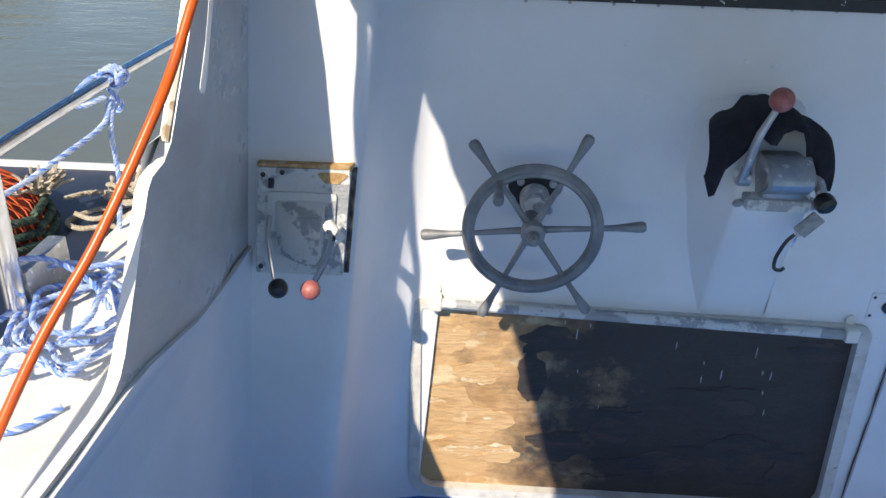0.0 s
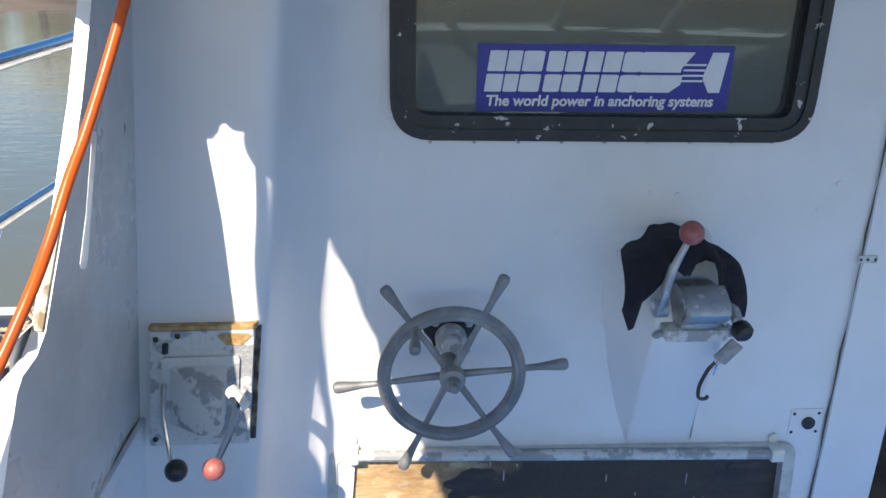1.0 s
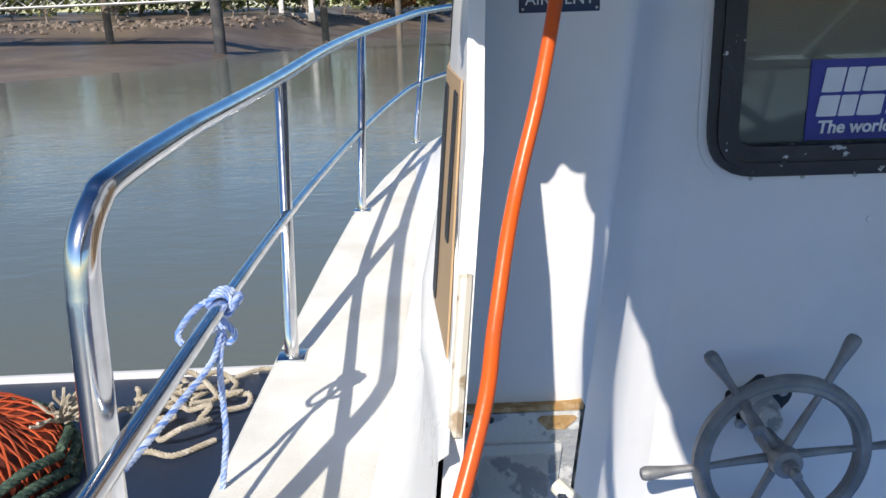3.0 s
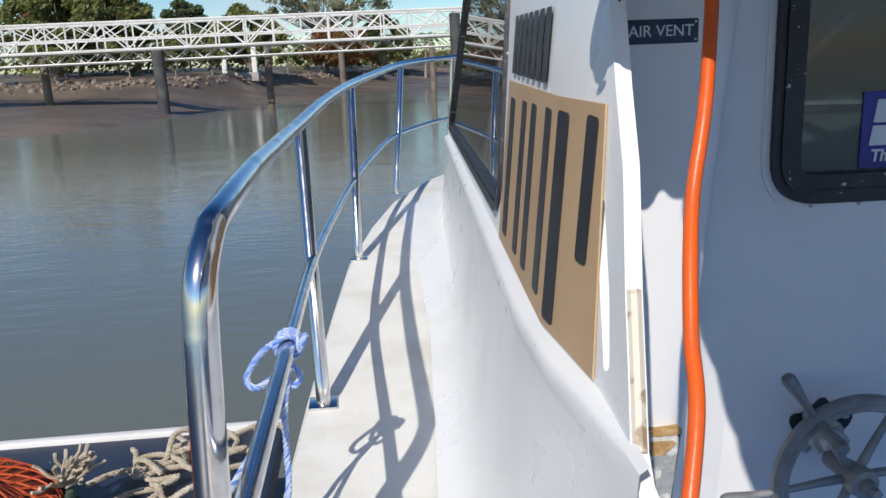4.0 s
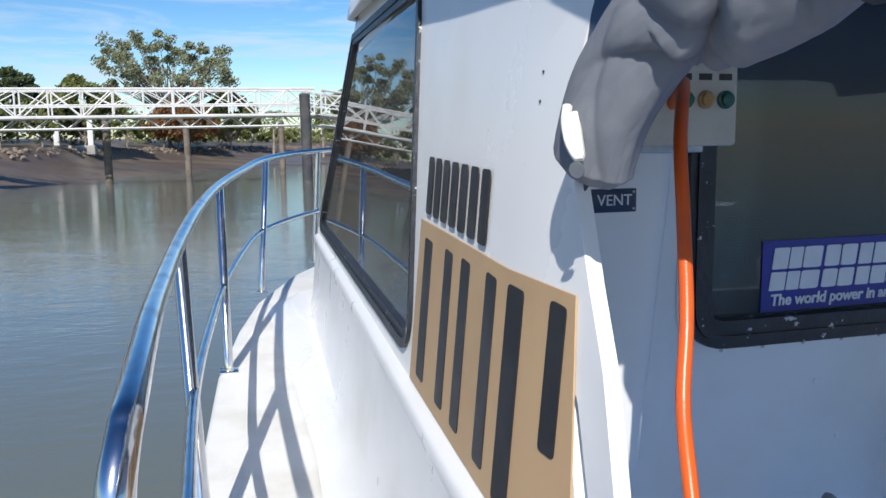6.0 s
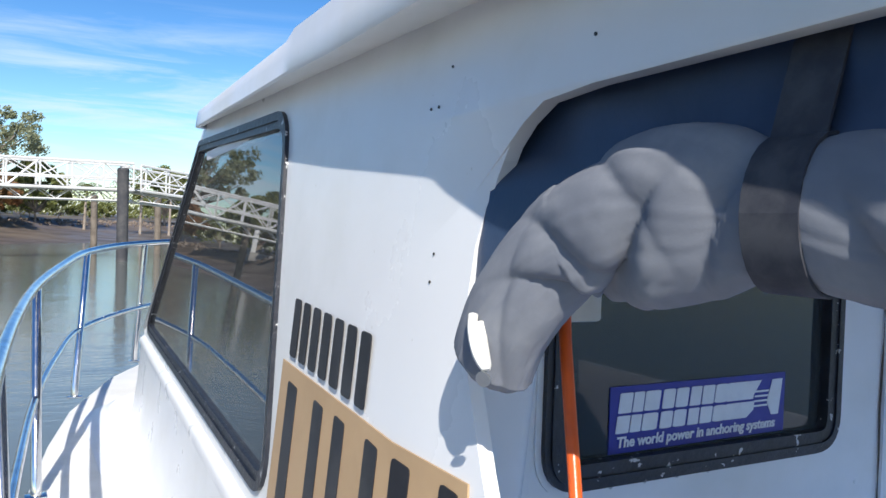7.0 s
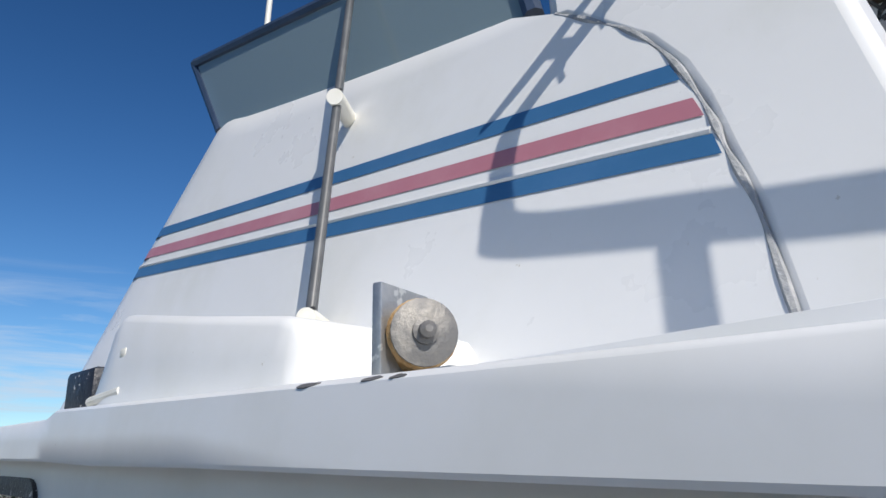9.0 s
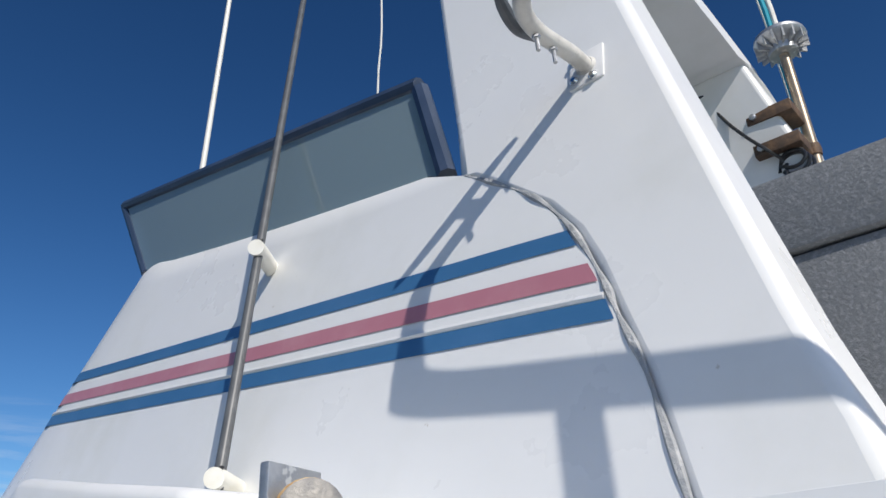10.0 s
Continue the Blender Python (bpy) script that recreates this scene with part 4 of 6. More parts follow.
def drape():
    """A black cloth thrown over the top of the control."""
    rows = []
    rnd = random.Random(5)
    for i in range(19):
        u = i / 18
        x = 0.492 + 0.215 * u
        hang = 0.074 + 0.016 * math.sin(u * 17) + (0.034 if 0 < i < 3 else 0.0) - (0.034 if 5 < i < 14 else 0) + (0.03 if i > 15 else 0)
        crown = 1.290 - 0.055 * abs(u - 0.5) ** 1.5 * 2.6 + 0.004 * math.sin(u * 23)
        row = []
        for j in range(10):
            v = j / 9
            fold = 0.006 * math.sin(u * 31 + v * 3) * (0.3 + v)
            if v < 0.3:
                p = Vector((0.6 + (x - 0.6) * (0.72 + 0.28 * v / 0.3), 1.334 - (v / 0.3) * 0.10, crown - 0.012 + 0.012 * (v / 0.3)))
            else:
                w = (v - 0.3) / 0.7
                bulge = math.sin(w * math.pi) * 0.018
                p = Vector((x + (u - 0.5) * 0.012 * w, 1.234 - 0.045 * w ** 0.6 - bulge + fold, crown - hang * w - 0.006 * w * rnd.random()))
            row.append(p)
        rows.append(row)
    return skin(rows, 0.003)


tagged(link("cover_cloth", drape(), CLOTH, sharp=80), "black cloth draped over the engine control", "cloth")

keys = thing("ignition_key", "boat key with a grey plastic tag and a black cord", "key")
part("lock", lathe([(0.011, 0), (0.011, 0.012), (0.006, 0.014)], aim((0.69, 1.21, 1.115), (0.2, -1, 0)), 14), ALU, keys)
turn = Euler((radians(10), radians(38), radians(12))).to_matrix().to_4x4()
part("tag", box((0.668, 1.176, 1.062), (0.702, 1.182, 1.108), 0.003, turn), material("grey_tag", (0.35, 0.33, 0.30), 0.5, second=(0.22, 0.21, 0.2), scale=60), keys, "grey plastic tag")
part("blade", box((0.668, 1.184, 1.035), (0.672, 1.186, 1.07), 0.0008, Euler((0, radians(14), 0)).to_matrix().to_4x4()), STEEL, keys)
part("ring", lathe([(0.010, 0), (0.0115, 0.0012), (0.010, 0.0024)], aim((0.672, 1.184, 1.070), (0.3, -1, 0.2)), 16), ALU, keys)
part("cord", tube(smooth_path([(0.668, 1.182, 1.066), (0.655, 1.182, 1.050), (0.648, 1.184, 1.03), (0.644, 1.186, 1.01), (0.646, 1.186, 0.990), (0.658, 1.187, 0.986), (0.664, 1.186, 0.992)], 5), 0.0035, 7), BLACK, keys, "black cord")

# twin lever box on the trunk
lever_box = thing("shift_box", "flaking painted control box with two ball levers", "control box")
TB = lambda x, z, w: Vector((x + 0.105 * (z - 1.18), 1.138 + w, z))
part("backing", plate(TB, rounded([(-0.287, 0.972), (-0.128, 0.972), (-0.128, 1.178), (-0.287, 1.178)], 0.004, 2), [], -0.022), FLAKY, lever_box, "chipped white backing board")
part("rust_edge", plate(lambda x, z, w: TB(x, z, w - 0.0005), [(-0.29, 1.179), (-0.125, 1.179), (-0.125, 1.186), (-0.29, 1.184)], [], -0.02), RUST, lever_box, "rusty top edge")
part("rust_patch", plate(lambda x, z, w: TB(x, z, w - 0.0225), [(-0.158 + 0.022 * math.cos(a) * (1 + 0.3 * math.sin(3 * a)), 1.163 + 0.014 * math.sin(a) * (1 + 0.3 * math.cos(2 * a))) for a in (2 * math.pi * k / 18 for k in range(18))], [], -0.0012), RUST, lever_box, "rust stain")
part("dark_gap", plate(TB, [(-0.128, 0.97), (-0.119, 0.97), (-0.119, 1.176), (-0.128, 1.176)], [], -0.006), material("dirty_gap", (0.05, 0.045, 0.04), 0.9, second=(0.3, 0.27, 0.22), scale=40), lever_box, "dirty gap")
bm = bmesh.new()
add_plate(bm, lambda x, z, w: TB(x, z, w - 0.021), rounded([(-0.268, 0.995), (-0.148, 0.995), (-0.148, 1.135), (-0.268, 1.135)], 0.006, 2), [], -0.006)
part("flange", bm, FLAKY, lever_box)
bm = bmesh.new()
ref = [TB(-0.255, 1.015, -0.027), TB(-0.165, 1.015, -0.027), TB(-0.165, 1.12, -0.027), TB(-0.255, 1.12, -0.027)]
nose = [TB(-0.200, 1.022, -0.075), TB(-0.168, 1.022, -0.078), TB(-0.168, 1.105, -0.060), TB(-0.215, 1.105, -0.056)]
add_grid(bm, [ref, nose], close=True)
bm.faces.new([v for v in bm.verts][4:8])
bmesh.ops.bevel(bm, geom=bm.edges[:], offset=0.003, segments=2, affect="EDGES")
part("housing", bm, FLAKY, lever_box, "wedge-shaped housing with peeling paint")
part("lever", tube(smooth_path([(-0.160, 1.075, 1.085), (-0.152, 1.05, 1.075), (-0.158, 1.015, 1.058), (-0.173, 0.972, 1.034)], 5), lambda t: 0.008 - 0.003 * t, 8), STEEL, lever_box)
part("lever_boss", tube([(-0.166, 1.085, 1.09), (-0.142, 1.06, 1.075)], 0.011, 10), NYLON, lever_box, "yellowed lever boss")
part("red_knob", ball((-0.175, 0.966, 1.029), 0.0165), PINK, lever_box, "faded red ball knob")
part("lever", tube(smooth_path([(-0.272, 1.105, 1.09), (-0.262, 1.05, 1.07), (-0.236, 0.972, 1.036)], 5), lambda t: 0.005 - 0.002 * t, 8), STEEL, lever_box)
part("black_knob", ball((-0.228, 0.966, 1.029), 0.0165), BLACK, lever_box, "black ball knob with a worn notch")
for x, z in ((-0.278, 1.165), (-0.245, 1.17), (-0.136, 1.05), (-0.278, 0.985), (-0.262, 1.128), (-0.262, 1.0)):
    part("screw", lathe([(0.0045, 0), (0.0045, 0.002), (0.002, 0.003)], aim(TB(x, z, -0.022), (0, -1, 0)), 10), BLACK, lever_box)
part("fitting", tube([TB(-0.262, 1.145, -0.03), TB(-0.262, 1.16, -0.03)], 0.005, 8), BLACK, lever_box)

# hatch in the bulkhead
hatch = thing("locker_hatch", "weathered plywood hatch board, golden to black-brown across its width, set in the bulkhead", "hatch")
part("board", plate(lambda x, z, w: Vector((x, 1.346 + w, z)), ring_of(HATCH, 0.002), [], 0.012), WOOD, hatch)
part("frame", plate(lambda x, z, w: Vector((x, 1.324 + w, z)), ring_of(HATCH, -0.022), [ring_of(HATCH, 0.004)], 0.026), CHALK, hatch, "chalky grey-white hatch frame")
VENEER = material("peeled_veneer", (0.56, 0.37, 0.19), 0.65, second=(0.46, 0.27, 0.12), scale=9, low=0.45, high=0.7, bump=0.5, bump_scale=40, stretch=(1, 1, 3), third=(0.70, 0.58, 0.42), third_scale=16, third_low=0.58, third_high=0.68)
DARKVENEER = material("dark_veneer", (0.034, 0.029, 0.028), 0.6, second=(0.075, 0.052, 0.04), scale=10, bump=0.5, bump_scale=45, stretch=(1, 1, 3))


def flake(x, z, wide, high, seed, lift=0.0013):
    """A ragged sheet of veneer standing a little proud of the board."""
    ring = []
    for k in range(26):
        a = 2 * math.pi * k / 26
        f = 1 + 0.55 * noise.noise(Vector((seed * 3.7, 1.6 * math.cos(a), 1.6 * math.sin(a)))) + 0.22 * noise.noise(Vector((seed * 9.1, 5 * math.cos(a), 5 * math.sin(a))))
        ring.append((x + wide * f * math.cos(a), z + high * f * math.sin(a)))
    return plate(lambda u, v, w: Vector((u, 1.346 + w, v)), ring, [], -lift)


for n, (x, z, wide, high, mat) in enumerate(((0.045, 0.69, 0.045, 0.035, VENEER), (0.115, 0.60, 0.05, 0.03, VENEER), (0.05, 0.52, 0.05, 0.04, VENEER), (0.13, 0.46, 0.055, 0.05, VENEER), (0.075, 0.39, 0.06, 0.035, VENEER), (0.17, 0.36, 0.045, 0.03, VENEER),
                                              (0.235, 0.60, 0.03, 0.075, DARKVENEER), (0.31, 0.40, 0.07, 0.04, DARKVENEER), (0.27, 0.70, 0.07, 0.03, DARKVENEER), (0.44, 0.47, 0.06, 0.05, DARKVENEER), (0.55, 0.36, 0.08, 0.035, DARKVENEER), (0.76, 0.41, 0.09, 0.06, DARKVENEER),
                                              (0.70, 0.54, 0.05, 0.03, DARKVENEER), (0.85, 0.70, 0.05, 0.03, DARKVENEER), (0.86, 0.36, 0.045, 0.05, DARKVENEER))):
    part("veneer_flake", flake(x, z, wide, high, n + 1.3, 0.0012 + 0.0002 * (n % 4)), mat, hatch, "peeling veneer")
rnd = random.Random(77)
for n in range(16):
    x, z = rnd.uniform(0.28, 0.88), rnd.uniform(0.50, 0.76)
    part("paint_drip", flake(x, z, 0.0013, rnd.uniform(0.003, 0.014), n + 40.5, 0.0016), SEALANT, hatch, "white paint drip")
for n in range(7):
    x, z = rnd.uniform(0.0, 0.75), rnd.uniform(0.3, 0.6)
    pts = [(x + 0.022 * k, 1.3448, z + 0.012 * noise.noise(Vector((n * 2.3, k * 0.7, 0)))) for k in range(6)]
    part("crack", tube(pts, 0.0011, 5), INK, hatch, "dark split in the veneer")

hinge_bar = thing("hinge_bar", "white chipped pipe in two clamps across the hatch top", "bar")
part("pipe", tube([(0.0 + 0.05 * k, 1.314, 0.803 - 0.0018 * k) for k in range(19)], 0.0115, 10), FLAKY, hinge_bar)
for x, z in ((0.012, 0.803), (0.895, 0.772)):
    b = part("clamp", box((x - 0.014, 1.300, z - 0.015), (x + 0.014, 1.336, z + 0.016), 0.004), NYLON, hinge_bar)
    part("ear", lathe([(0.011, 0), (0.011, 0.006), (0.004, 0.007)], aim((x, 1.334, z + 0.026), (0, -1, 0)), 12), NYLON, b)

# black discs stand in for the dark of bare holes; the thin plate is added
socket = thing("bulkhead_holes", "round black hole and four small holes in the white bulkhead", "fitting")
part("plate", box((0.925, 1.3325, 0.80), (0.995, 1.336, 0.865), 0.0015), PAINT, socket)
part("socket", lathe([(0.014, 0), (0.014, 0.006), (0.008, 0.008)], aim((0.965, 1.333, 0.832), (0, -1, 0)), 16), BLACK, socket)
for dx, dz in ((-0.028, 0.022), (0.026, 0.022), (-0.028, -0.022), (0.026, -0.022)):
    part("hole", lathe([(0.0035, 0), (0.0035, 0.001)], aim((0.96 + dx, 1.3325, 0.832 + dz), (0, -1, 0)), 8), BLACK, socket)
hinge = thing("door_hinge", "small brass hinge on the door post", "hinge")
part("leaf", box((0.992, 1.319, 1.195), (1.03, 1.3235, 1.21), 0.001), FLAKY, hinge)
for dx in (0.0, 0.014, 0.03):
    part("screw", lathe([(0.003, 0), (0.003, 0.001)], aim((0.996 + dx, 1.319, 1.2025), (0, -1, 0)), 8), BLACK, hinge)
bm = bmesh.new()
for x, z in ((0.35, 1.36), (0.62, 1.33), (0.93, 1.35), (0.57, 1.335), (0.90, 1.30), (0.40, 1.26)):
    add_lathe(bm, [(0.006, 0), (0.005, 0.0016), (0.002, 0.0022)], aim((x, 1.335, z), (0, -1, 0)), 8)
part("filler_dab", bm, PAINT, bulkhead)
for k in range(9):
    part("screw", lathe([(0.0035, 0), (0.0035, 0.0012), (0.0015, 0.002)], aim((0.16 + 0.078 * k, 1.330, 1.4305), (0, -1, 0)), 8), SEALANT, window_1)

# sticker on the window: plain shapes for the mark, and its line of words
sticker = thing("window_sticker", "blue and white sticker with words on the window glass", "sticker")
SX0, SX1, SZ0, SZ1, SY = 0.240, 0.694, 1.482, 1.598, 1.3405
part("sheet", plate(lambda x, z, w: Vector((x, SY + w, z)), [(SX0, SZ0), (SX1, SZ0), (SX1, SZ1), (SX0, SZ1)], [], 0.002), STICKER, sticker)


def mark(poly, holes=()):
    bm = plate(lambda x, z, w: Vector((SX0 + (SX1 - SX0) * x + 0.016 * (z - 0.5), SY - 0.0016 + w, SZ0 + (SZ1 - SZ0) * z)), poly, list(holes), 0.001)
    return part("mark", bm, WHITEPRINT, sticker)


for z0, z1 in ((0.30, 0.56), (0.60, 0.90)):
    for x0, x1, rr in ((0.035, 0.100, 0.01), (0.106, 0.160, 0.01), (0.166, 0.245, 0.02), (0.26, 0.325, 0.02), (0.332, 0.400, 0.02), (0.412, 0.472, 0.01), (0.480, 0.548, 0.01), (0.554, 0.63, 0.03)):
        mark(rounded([(x0, z0), (x1, z0), (x1, z1), (x0, z1)], rr, 3))
mark([(0.63, 0.60), (0.79, 0.60), (0.79, 0.66), (0.83, 0.90), (0.63, 0.90)])
mark([(0.63, 0.30), (0.76, 0.30), (0.80, 0.42), (0.80, 0.56), (0.63, 0.56)])
mark([(0.92, 0.30), (0.965, 0.30), (0.965, 0.90), (0.90, 0.90), (0.885, 0.60), (0.885, 0.5)])
for z in (0.46, 0.54, 0.62, 0.70):
    mark([(0.80, z), (0.885, z), (0.885, z + 0.03), (0.80, z + 0.03)])
text_part("tagline", "The world power in anchoring systems", 0.0258, Matrix.Translation((SX0 + 0.221, SY - 0.0012, SZ0 + 0.0185)) @ pose(0, 0, 0, 90, 0, 0), WHITEPRINT, sticker, slant=0.12, bold=0.0007)

vent_sign = thing("vent_sign", "small navy engraved plate with white lettering, screwed to the trunk", "sign")
part("plate", box((-0.206, 1.131, 1.675), (-0.114, 1.1375, 1.703), 0.0012), SIGN, vent_sign)
text_part("words", "AIR VENT", 0.0185, Matrix.Translation((-0.160, 1.1305, 1.689)) @ pose(0, 0, 0, 90, 0, 0), WHITEPRINT, vent_sign)
for x, z in ((-0.202, 1.699), (-0.118, 1.699), (-0.202, 1.679), (-0.118, 1.679)):
    part("pin", lathe([(0.0016, 0), (0.0016, 0.001)], aim((x, 1.131, z), (0, -1, 0)), 8), ALU, vent_sign)

switch_box = thing("switch_box", "cream electrical switch box with three round buttons", "switch box")
part("case", box((-0.225, 1.052, 1.752), (-0.037, 1.14, 1.875), 0.004), CREAM, switch_box)
part("base_plate", box((-0.24, 1.122, 1.744), (-0.030, 1.1375, 1.762), 0.002), ALU, switch_box)
for x, c in ((-0.105, GREEN), (-0.079, RUST), (-0.054, GREEN)):
    part("button", lathe([(0.010, 0), (0.010, 0.004), (0.0075, 0.005), (0.0075, 0.009), (0.004, 0.010)], aim((x, 1.053, 1.802), (0, -1, 0)), 14), c, switch_box)
for k in range(3):
    part("print", box((-0.113 + 0.0255 * k, 1.0512, 1.823), (-0.097 + 0.0255 * k, 1.0525, 1.830)), INK, switch_box)

cable = tagged(link("power_cable", tube(smooth_path([(-0.112, 1.115, 1.775), (-0.122, 1.045, 1.80), (-0.145, 0.995, 1.815), (-0.172, 0.955, 1.795), (-0.191, 0.928, 1.755), (-0.203, 0.902, 1.689), (-0.223, 0.864, 1.612), (-0.243, 0.836, 1.548), (-0.257, 0.805, 1.502), (-0.271, 0.766, 1.445), (-0.286, 0.718, 1.392), (-0.335, 0.636, 1.275), (-0.385, 0.560, 1.180),
                                                        (-0.45, 0.44, 1.02), (-0.50, 0.33, 0.91), (-0.57, 0.15, 0.872), (-0.6, -0.2, 0.868)], 8), 0.0063, 12), ORANGE), "orange power cable hanging from the switch box over the coaming", "cable")

# side boards
signboard = thing("tan_sign", "tan painted panel with black bars on the cabin side", "sign")
SB = lambda y, z, w: Vector((side_x(y, z) + w - 0.003, y, z))
bm = plate(SB, [(1.597, 1.632), (0.950, 1.617), (0.915, 1.352), (1.60, 1.352)], [], 0.002)
for y in (1.10, 1.0):
    bmesh.ops.bisect_plane(bm, geom=bm.verts[:] + bm.edges[:] + bm.faces[:], dist=1e-5, plane_co=(0, y, 0), plane_no=(0, 1, 0))
for v in bm.verts:
    v.co.x += wing_bend(v.co.y, v.co.z)
part("panel", bm, TAN, signboard)
BAR = lambda y, z, w: on_side(y, z, w - 0.0045)
for y0, y1, low_z in ((1.545, 1.490, 1.375), (1.398, 1.352, 1.375), (1.300, 1.256, 1.375), (1.178, 1.136, 1.375), (1.094, 1.054, 1.362), (0.995, 0.962, 1.455)):
    part("bar", plate(BAR, rounded([(y0, low_z), (y1, low_z), (y1, 1.603), (y0, 1.606)], 0.006, 2), [], 0.0012), INK, signboard)
numbers = thing("number_bars", "row of black painted bars above the tan panel", "lettering")
for k in range(7):
    y0 = 1.558 - 0.0545 * k
    part("bar", plate(BAR, rounded([(y0, 1.645 - 0.0018 * k), (y0 - 0.037, 1.644 - 0.0018 * k), (y0 - 0.037, 1.737 - 0.0018 * k), (y0, 1.738 - 0.0018 * k)], 0.006, 2), [], 0.0012), INK, numbers)
bm = bmesh.new()
for y, z in ((0.603, 1.988), (1.055, 2.03), (0.80, 2.01), (1.08, 1.99), (1.10, 1.99), (1.06, 1.83), (1.062, 1.80)):
    add_lathe(bm, [(0.0017, 0), (0.0017, 0.001)], aim(on_side(y, z, -0.0005), (-1, 0, 0)), 8)
part("screw_hole", bm, BLACK, wall_port)

# ---- canvas roll under the roof edge ----
def canvas_roll():
    """A soft roll with a few hard creases that run slantwise round it, pinched by a strap."""
    rows = []
    line = smooth_path([(-0.296, 0.900, 1.732), (-0.297, 0.889, 1.756), (-0.296, 0.868, 1.790), (-0.290, 0.834, 1.826), (-0.282, 0.785, 1.854), (-0.278, 0.710, 1.878), (-0.278, 0.613, 1.874), (-0.284, 0.48, 1.852), (-0.298, 0.20, 1.83), (-0.312, -0.05, 1.76), (-0.325, -0.3, 1.66), (-0.34, -0.9, 1.47)], 22)
    creases = [(0.872, 0.6, 1.3, 0.10), (0.812, 0.9, -1.2, 0.20), (0.756, 1.1, 1.5, 0.30), (0.79, 0.2, -0.9, 0.16), (0.735, -0.6, -1.0, 0.10), (0.650, 0.0, 0.5, 0.30), (0.535, 0.7, -1.2, 0.22), (0.44, 0.1, 1.0, 0.16), (0.28, 0.3, -0.8, 0.18), (0.05, 0.2, 0.7, 0.16)]
    n = 96
    for i, p in enumerate(line):
        d = (line[min(i + 1, len(line) - 1)] - line[max(i - 1, 0)]).normalized()
        up = (Vector((-1, 0, 0)) + d * d.x).normalized()
        side = d.cross(up)
        row = []
        for k in range(n):
            a = 2 * math.pi * k / n
            r = 0.0415 * (1 + 0.13 * noise.noise(Vector((p.y * 5.0, math.cos(a) * 0.7, math.sin(a) * 0.7))) + 0.035 * noise.noise(Vector((p.y * 24 + 8 * math.sin(a), math.cos(a) * 2, math.sin(a) * 2))) + 0.022 * noise.noise(Vector((p.y * 70 + 14 * math.cos(a), math.cos(a) * 4, math.sin(a) * 4))))
            for y0, a0, slope, depth in creases:
                turn = ((a - a0 + math.pi) % (2 * math.pi)) - math.pi
                off = (p.y - y0) - slope * 0.03 * turn
                if abs(turn) < 1.9:
                    fade = math.cos(turn / 1.9 * math.pi / 2) ** 1.5
                    fall = math.exp(-off / 0.030) if off > 0 else math.exp(off / 0.009)
                    r *= 1 - 1.55 * depth * fade * fall
            pinch = math.exp(-((p.y - 0.613) / 0.022) ** 2)
            r = r * (1 - pinch) + 0.036 * pinch
            r *= 1 + 0.30 * math.exp(-((p.y - 0.745) / 0.095) ** 2) - 0.20 * math.exp(-((p.y - 0.634) / 0.026) ** 2)
            r *= min(1.0, 0.70 + 0.032 * i)
            hang = 1.25 if math.sin(a) > 0 else 0.95
            row.append(p + up * math.cos(a) * r * 0.74 + side * math.sin(a) * r * 1.08 * (hang if 0.62 < p.y < 0.8 else 1.0))
        rows.append(row)
    bm = bmesh.new()
    vs = add_grid(bm, rows, close=True)
    bm.faces.new(vs[0][::-1])
    bm.faces.new(vs[-1])
    return bm


roll = thing("canvas_roll", "rolled grey canvas curtain strapped up under the roof edge", "canvas roll")
part("roll", canvas_roll(), CANVAS, roll, sharp=80)
rows = []
for k in range(25):
    a = 2 * math.pi * k / 24
    rows.append([Vector((-0.277 - 0.030 * math.cos(a), y, 1.870 + 0.046 * math.sin(a))) for y in (0.594, 0.614, 0.632)])
part("strap", skin(rows, 0.002), STRAP, roll, "dark webbing strap")
part("cord", tube(smooth_path([(-0.327, 0.880, 1.786), (-0.331, 0.874, 1.773), (-0.332, 0.864, 1.756), (-0.328, 0.856, 1.746), (-0.326, 0.864, 1.762), (-0.324, 0.874, 1.780)], 5), 0.0042, 8), NYLON, roll, "white tie cord")
part("eyelet", lathe([(0.0035, 0), (0.0065, 0.001), (0.0065, 0.003), (0.0035, 0.003)], aim((-0.328, 0.858, 1.737), (-1, -0.6, -0.25)), 16), ALU, roll, "metal eyelet")
part("strap_hanger", skin([[Vector((-0.260 - 0.008 * k, 0.632, 1.990 - 0.026 * k)), Vector((-0.260 - 0.008 * k, 0.596, 1.990 - 0.026 * k))] for k in range(4)], 0.002), STRAP, roll, "dark webbing strap")
rows = []
for k in range(22):
    y = 0.99 - 0.088 * k
    zt = 1.97
    rows.append([Vector((side_x(y, 1.97) + 0.030 + 0.004 * math.sin(k * 1.7), y, zt + 0.02)), Vector((side_x(y, 1.95) + 0.03 + 0.010 * math.sin(k * 2.3), y, 1.93)), Vector((side_x(y, 1.9) + 0.015 + 0.006 * math.sin(k * 1.1), y, 1.90)),
                 Vector((side_x(y, 1.87) + 0.01, y, (1.70, 1.765, 1.815)[k] if k < 3 else 1.85 - 0.36 * max(0.0, 0.2 - y)))])
part("hanging_flap", skin(rows, 0.002), NAVYCLOTH, roll, "navy canvas flap", sharp=80)

